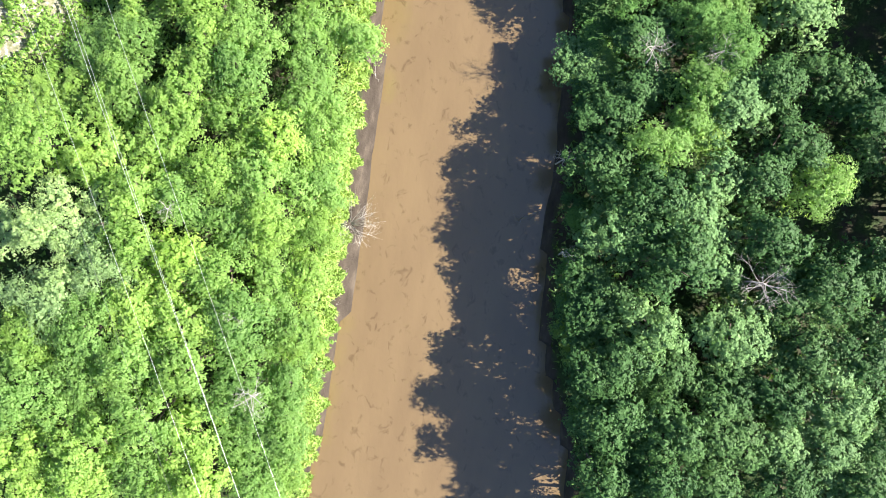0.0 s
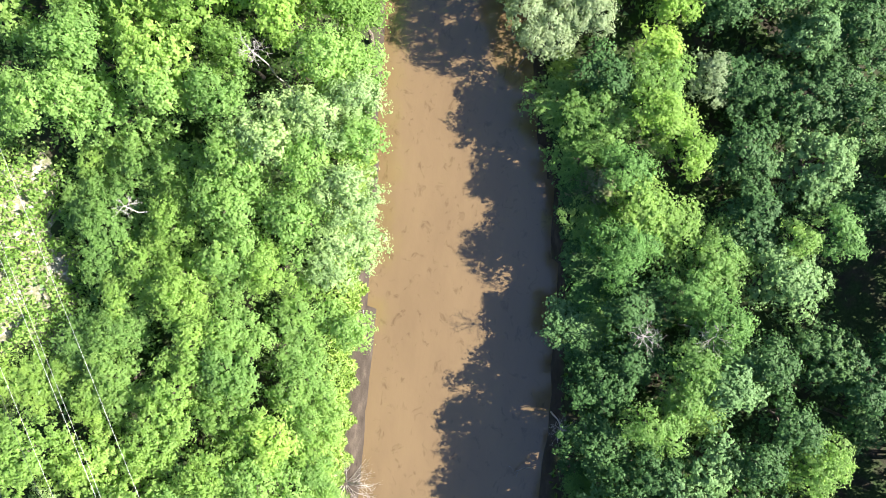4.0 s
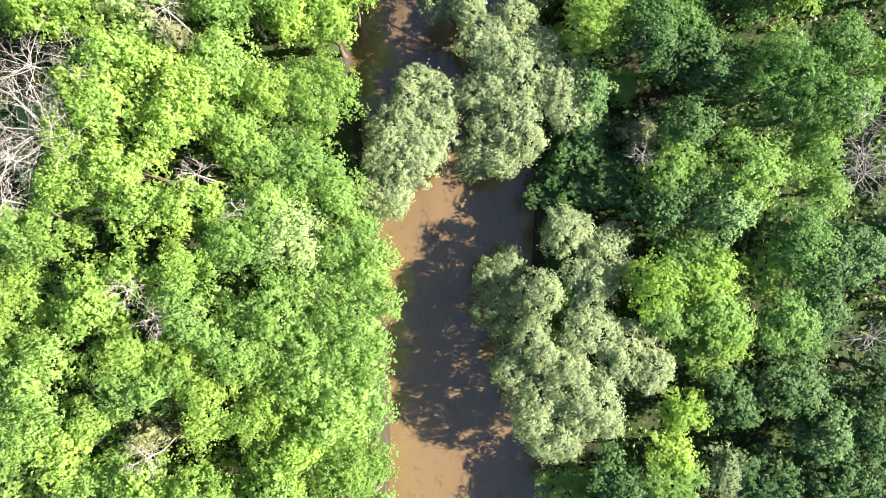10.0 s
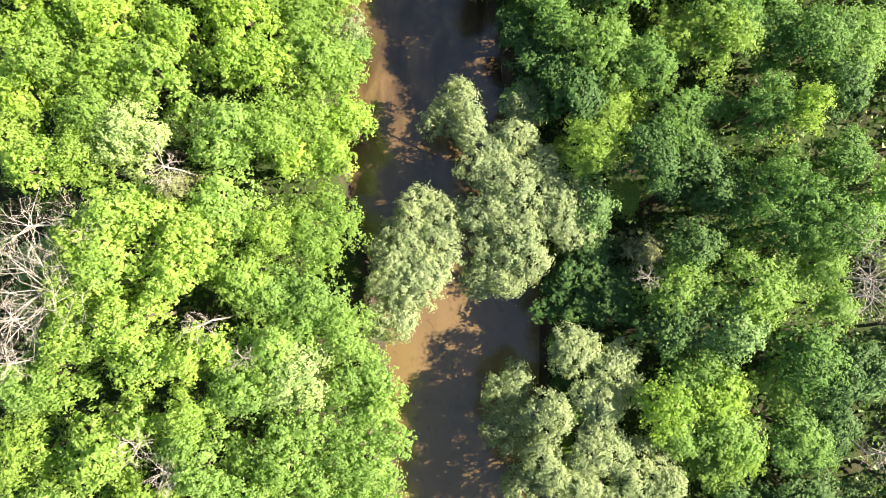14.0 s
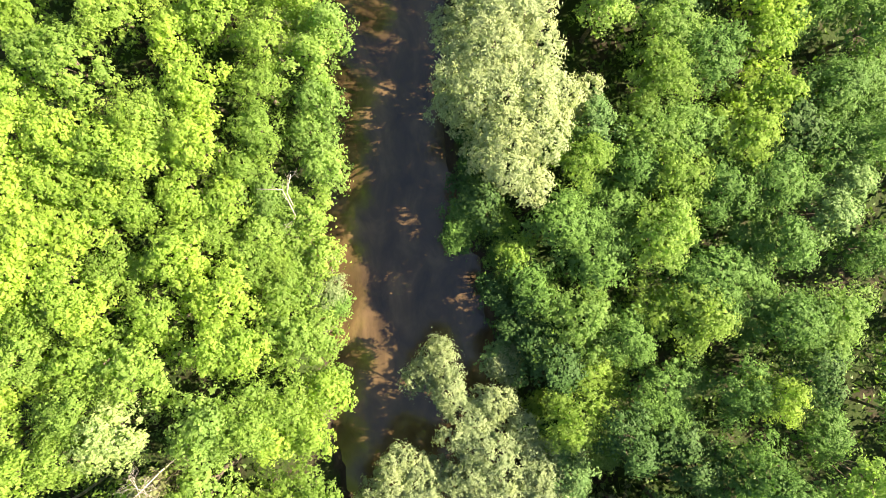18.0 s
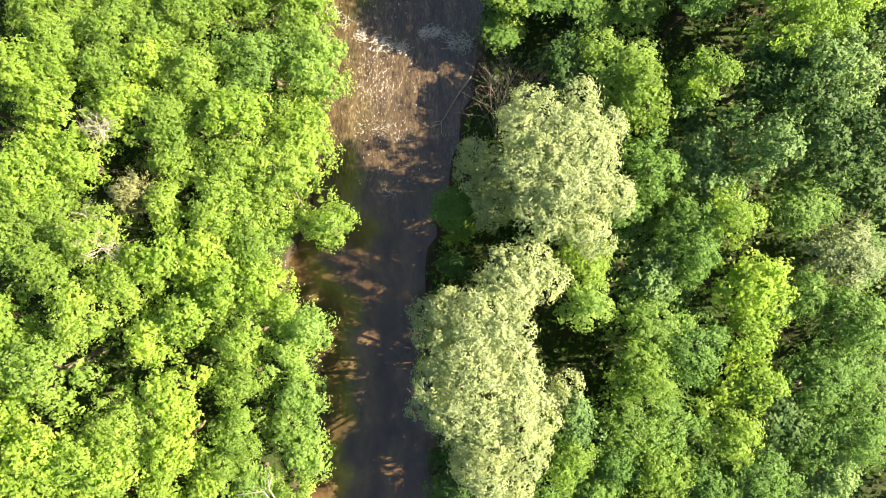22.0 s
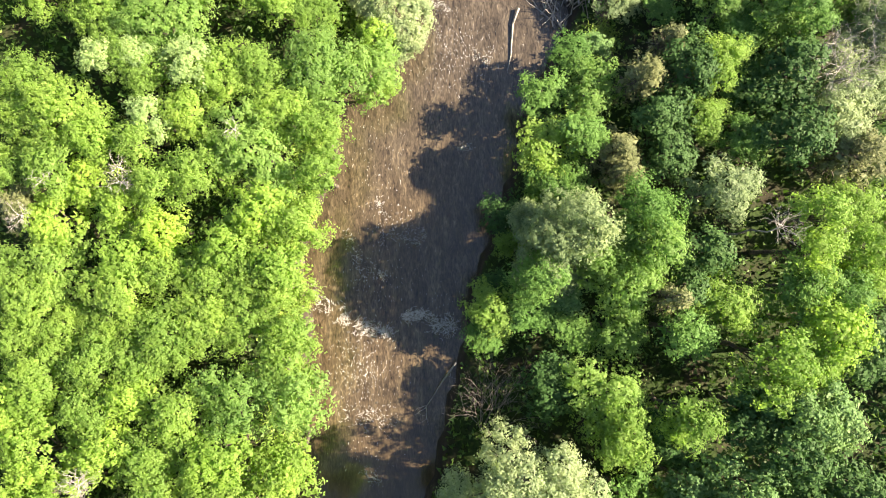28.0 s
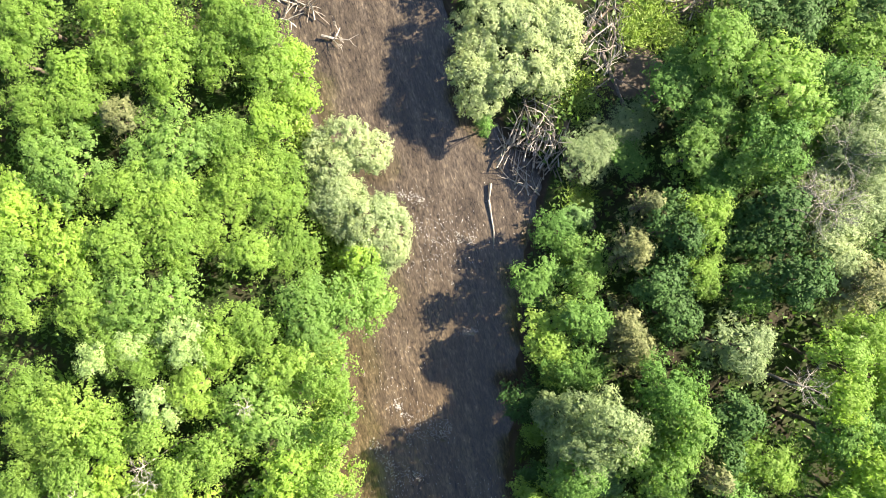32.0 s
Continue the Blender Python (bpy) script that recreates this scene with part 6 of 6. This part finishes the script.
sc = np.random.default_rng(26)
n = 26000
hx, hy = sc.uniform(-34, -21.5, n), sc.uniform(4, 21, n)
mound = np.sin(hx * 1.9 + 1.2 * np.sin(hy * 1.1)) * np.sin(hy * 1.6 + np.sin(hx * 1.3))
ok = (((hx + 28) / 6.3) ** 2 + ((hy - 12.5) / 8.0) ** 2 < sc.uniform(0.6, 1.2, n)) & (mound > sc.uniform(-0.9, 0.15, n))
hx, hy, mound = hx[ok], hy[ok], mound[ok]
hz = ground_z(hx, hy) + sc.uniform(0.05, 1.0, len(hx)) * np.clip(0.5 + mound, 0.2, 1.4) + 0.12
scrub = new("dry_scrub", face_mesh("dry_scrub", leaves(np.stack([hx, hy, hz], 1), sphere_dirs(len(hx), sc, 0.3), 0.22, 0.15, sc), LEAF["MAPLE"]))
tagged(scrub, "sunlit yellow-green low scrub on pale dry ground", "scrub", kind="stuff")

# ---- shallows: foam and stones ----
FOAM, foam_nt, foam_b = material("foam", 0.55)
foam_nt.links.new(ramp(foam_nt, noise_fac(foam_nt, 14.0, 4.0), ((0.3, (0.32, 0.31, 0.30)), (0.7, (0.74, 0.73, 0.72)))), foam_b.inputs["Base Color"])
STONE, stone_nt, stone_b = material("river_stone", 0.6)
stone_nt.links.new(ramp(stone_nt, noise_fac(stone_nt, 5.0, 6.0), ((0.3, (0.03, 0.022, 0.016)), (0.7, (0.09, 0.072, 0.055)))), stone_b.inputs["Base Color"])
bump(stone_nt, stone_b, noise_fac(stone_nt, 18.0, 5.0), 0.5, 0.02)

fo = np.random.default_rng(8)
crests = []


def crest(x, y, length, width, turn):
    """A short curling lip of white water: a bowed ridge of three strips."""
    c, s = math.cos(turn), math.sin(turn)
    segs = 5
    bow = fo.uniform(-0.4, 0.5) * length
    prof = ((-0.5, -0.004), (-0.1, 0.030), (0.2, 0.035), (0.6, -0.004))
    line = []
    for i in range(segs + 1):
        u = i / segs - 0.5
        taper = (1 - (2 * u) ** 2) * fo.uniform(0.6, 1.1) + 0.08
        bx, by = u * length, bow * (4 * u * u) + fo.normal(0, 0.02)
        line.append([(x + c * bx - s * (by + p * width * taper), y + s * bx + c * (by + p * width * taper), h * taper + 0.002) for p, h in prof])
    for i in range(segs):
        for k in range(3):
            crests.append([line[i][k], line[i + 1][k], line[i + 1][k + 1], line[i][k + 1]])


# riffle lines: from, to, how many lips, spread across
for (ax, ay), (bx, by), count, wide in (((-8.3, 95.3), (-5.4, 93.0), 12, 0.5), ((-5.4, 93.0), (-3.2, 92.6), 22, 0.4), ((-2.4, 93.6), (-0.8, 93.8), 20, 0.3), ((-0.8, 93.2), (0.9, 92.9), 22, 0.5),
                                        ((-4.0, 101.4), (-3.4, 100.0), 5, 0.3), ((-3.8, 99.0), (-1.0, 98.7), 14, 0.5), ((1.4, 104.7), (2.3, 104.5), 7, 0.2), ((-6.4, 87.4), (-3.0, 87.0), 14, 0.9),
                                        ((-5.2, 83.6), (-4.3, 83.0), 6, 0.3), ((-0.2, 114.4), (1.4, 113.6), 8, 0.2), ((2.6, 110.8), (3.8, 110.0), 5, 0.5), ((-6.0, 99.2), (-4.8, 96.2), 8, 0.6), ((-4.6, 97.0), (-3.6, 96.4), 5, 0.4)):
    for k in range(count * 4):
        u = fo.uniform(0, 1)
        x0, y0 = ax + (bx - ax) * u + fo.normal(0, 0.15), ay + (by - ay) * u + fo.normal(0, wide * 0.6)
        big = 1.5 if 92 < ay < 96 else 1.0
        for w in range(int(fo.integers(2, 6))):
            crest(x0 + fo.normal(0, 0.13), y0 + fo.normal(0, 0.13), fo.uniform(0.05, 0.24) * big, fo.uniform(0.009, 0.026) * big, fo.normal(0.3, 0.9))
# loose flecks drawn out along the current
for cx, cy, rx, ry, count in ((-5.2, 90.2, 2.3, 2.4, 420), (-2.4, 99.5, 2.2, 1.5, 90), (1.5, 110.8, 3.4, 3.2, 420), (-4.0, 103.5, 2.2, 4.0, 120), (-4.5, 96.0, 3.0, 1.6, 140), (0.5, 94.5, 2.4, 1.5, 40), (-5.0, 84.5, 1.8, 1.8, 60)):
    for k in range(count):
        x, y = cx + fo.normal(0, 0.5) * rx, cy + fo.normal(0, 0.5) * ry
        if not left_edge(y) + 0.2 < x < right_edge(y) - 0.2:
            continue
        l, w, t = fo.uniform(0.02, 0.10), fo.uniform(0.004, 0.011), 1.57 + fo.normal(0, 0.45)
        c, s = math.cos(t) * l, math.sin(t) * l
        p, q = -math.sin(t) * w, math.cos(t) * w
        crests.append([(x - c, y - s, 0.004), (x + p, y + q, 0.022), (x + c, y + s, 0.006), (x - p, y - q, 0.015)])
foam = new("river_foam", face_mesh("river_foam", np.array(crests, float), FOAM))
tagged(foam, "white foam lips and flecks on the riffles", "foam", kind="stuff")


def stone_mesh(seed):
    r = np.random.default_rng(seed)
    bm = bmesh.new()
    bmesh.ops.create_icosphere(bm, subdivisions=2, radius=1)
    for v in bm.verts:
        v.co *= 1 + 0.28 * noise.noise(v.co * 1.3 + Vector((seed * 3.1, 0, 0)))
        v.co.z *= 0.55
    me = bpy.data.meshes.new("stone")
    bm.to_mesh(me)
    bm.free()
    me.materials.append(STONE)
    me.shade_smooth()
    return me


STONES = [stone_mesh(s) for s in range(4)]
st = np.random.default_rng(9)
for k in range(46):
    cx, cy, rx, ry = ((-4.5, 92.6, 3.5, 0.8), (-5.0, 87.3, 2.0, 1.5), (0.0, 113.0, 3.0, 1.6), (-2.6, 99.0, 2.0, 1.0), (1.5, 110.5, 2.6, 2.0))[k % 5]
    x, y = cx + float(st.normal(0, 0.55)) * rx, cy + float(st.normal(0, 0.55)) * ry
    if not left_edge(y) + 0.3 < x < right_edge(y) - 0.3:
        continue
    s = float(st.uniform(0.05, 0.13))
    ob = tagged(new("river_stone", STONES[k % 4]), "wet brown stone breaking the shallow riffle", "stone", "stones in the riffle")
    ob.matrix_basis = pose(x, y, -0.25 * s, 0, 0, float(st.uniform(0, 360))) @ Matrix.Diagonal((s, s * 1.3, s, 1))

# ---- bare sand in the clearing and pale dry ground under the wires ----
SAND, sand_nt, sand_b = material("dry_sand", 0.95)
sand_nt.links.new(ramp(sand_nt, noise_fac(sand_nt, 1.6, 6.0), ((0.3, (0.06, 0.048, 0.036)), (0.55, (0.10, 0.080, 0.060)), (0.75, (0.17, 0.14, 0.11)))), sand_b.inputs["Base Color"])
bump(sand_nt, sand_b, noise_fac(sand_nt, 9.0, 6.0), 0.6, 0.04)

CHALK, chalk_nt, chalk_b = material("dry_litter", 0.95)
chalk_nt.links.new(ramp(chalk_nt, noise_fac(chalk_nt, 3.0, 7.0, None, 0.7), ((0.38, (0.09, 0.10, 0.04)), (0.54, (0.18, 0.17, 0.12)), (0.66, (0.46, 0.44, 0.41)))), chalk_b.inputs["Base Color"])
bump(chalk_nt, chalk_b, noise_fac(chalk_nt, 7.0, 6.0), 0.7, 0.08)


def ground_patch(name, label, x, y, rx, ry, mat, lift=0.05):
    """An uneven patch that follows the ground and dips into it at its rim."""
    v, f = [], []
    rings, spokes = 8, 36
    for i in range(rings + 1):
        u = i / rings
        for k in range(spokes):
            a = 2 * math.pi * k / spokes
            w = 1 + 0.22 * math.sin(3 * a + x) + 0.13 * math.sin(7 * a + y)
            px, py = x + rx * u * w * math.cos(a), y + ry * u * w * math.sin(a)
            v.append((px, py, float(ground_z(px, py)) + lift * (1 - u ** 3 * 2.2) + 0.02 * math.sin(px * 5) * math.sin(py * 4)))
    for i in range(rings):
        f += [(i * spokes + k, i * spokes + (k + 1) % spokes, (i + 1) * spokes + (k + 1) % spokes, (i + 1) * spokes + k) for k in range(spokes)]
    return tagged(link_mesh(name, v, f, mat, None, True), label, "ground", kind="structure")


ground_patch("sand_patch", "bare grey-brown sand in the clearing", 16.4, 117.8, 2.6, 2.2, SAND)
ground_patch("sand_patch", "bare grey-brown sand in the clearing", 20.5, 121.5, 2.4, 1.8, SAND)
ground_patch("sand_patch", "muddy sand strip behind the driftwood", 11.0, 112.5, 0.7, 4.0, SAND)
ground_patch("dry_ground", "pale dry ground under the overhead wires", -28.0, 12.5, 6.0, 7.5, CHALK, 0.12)
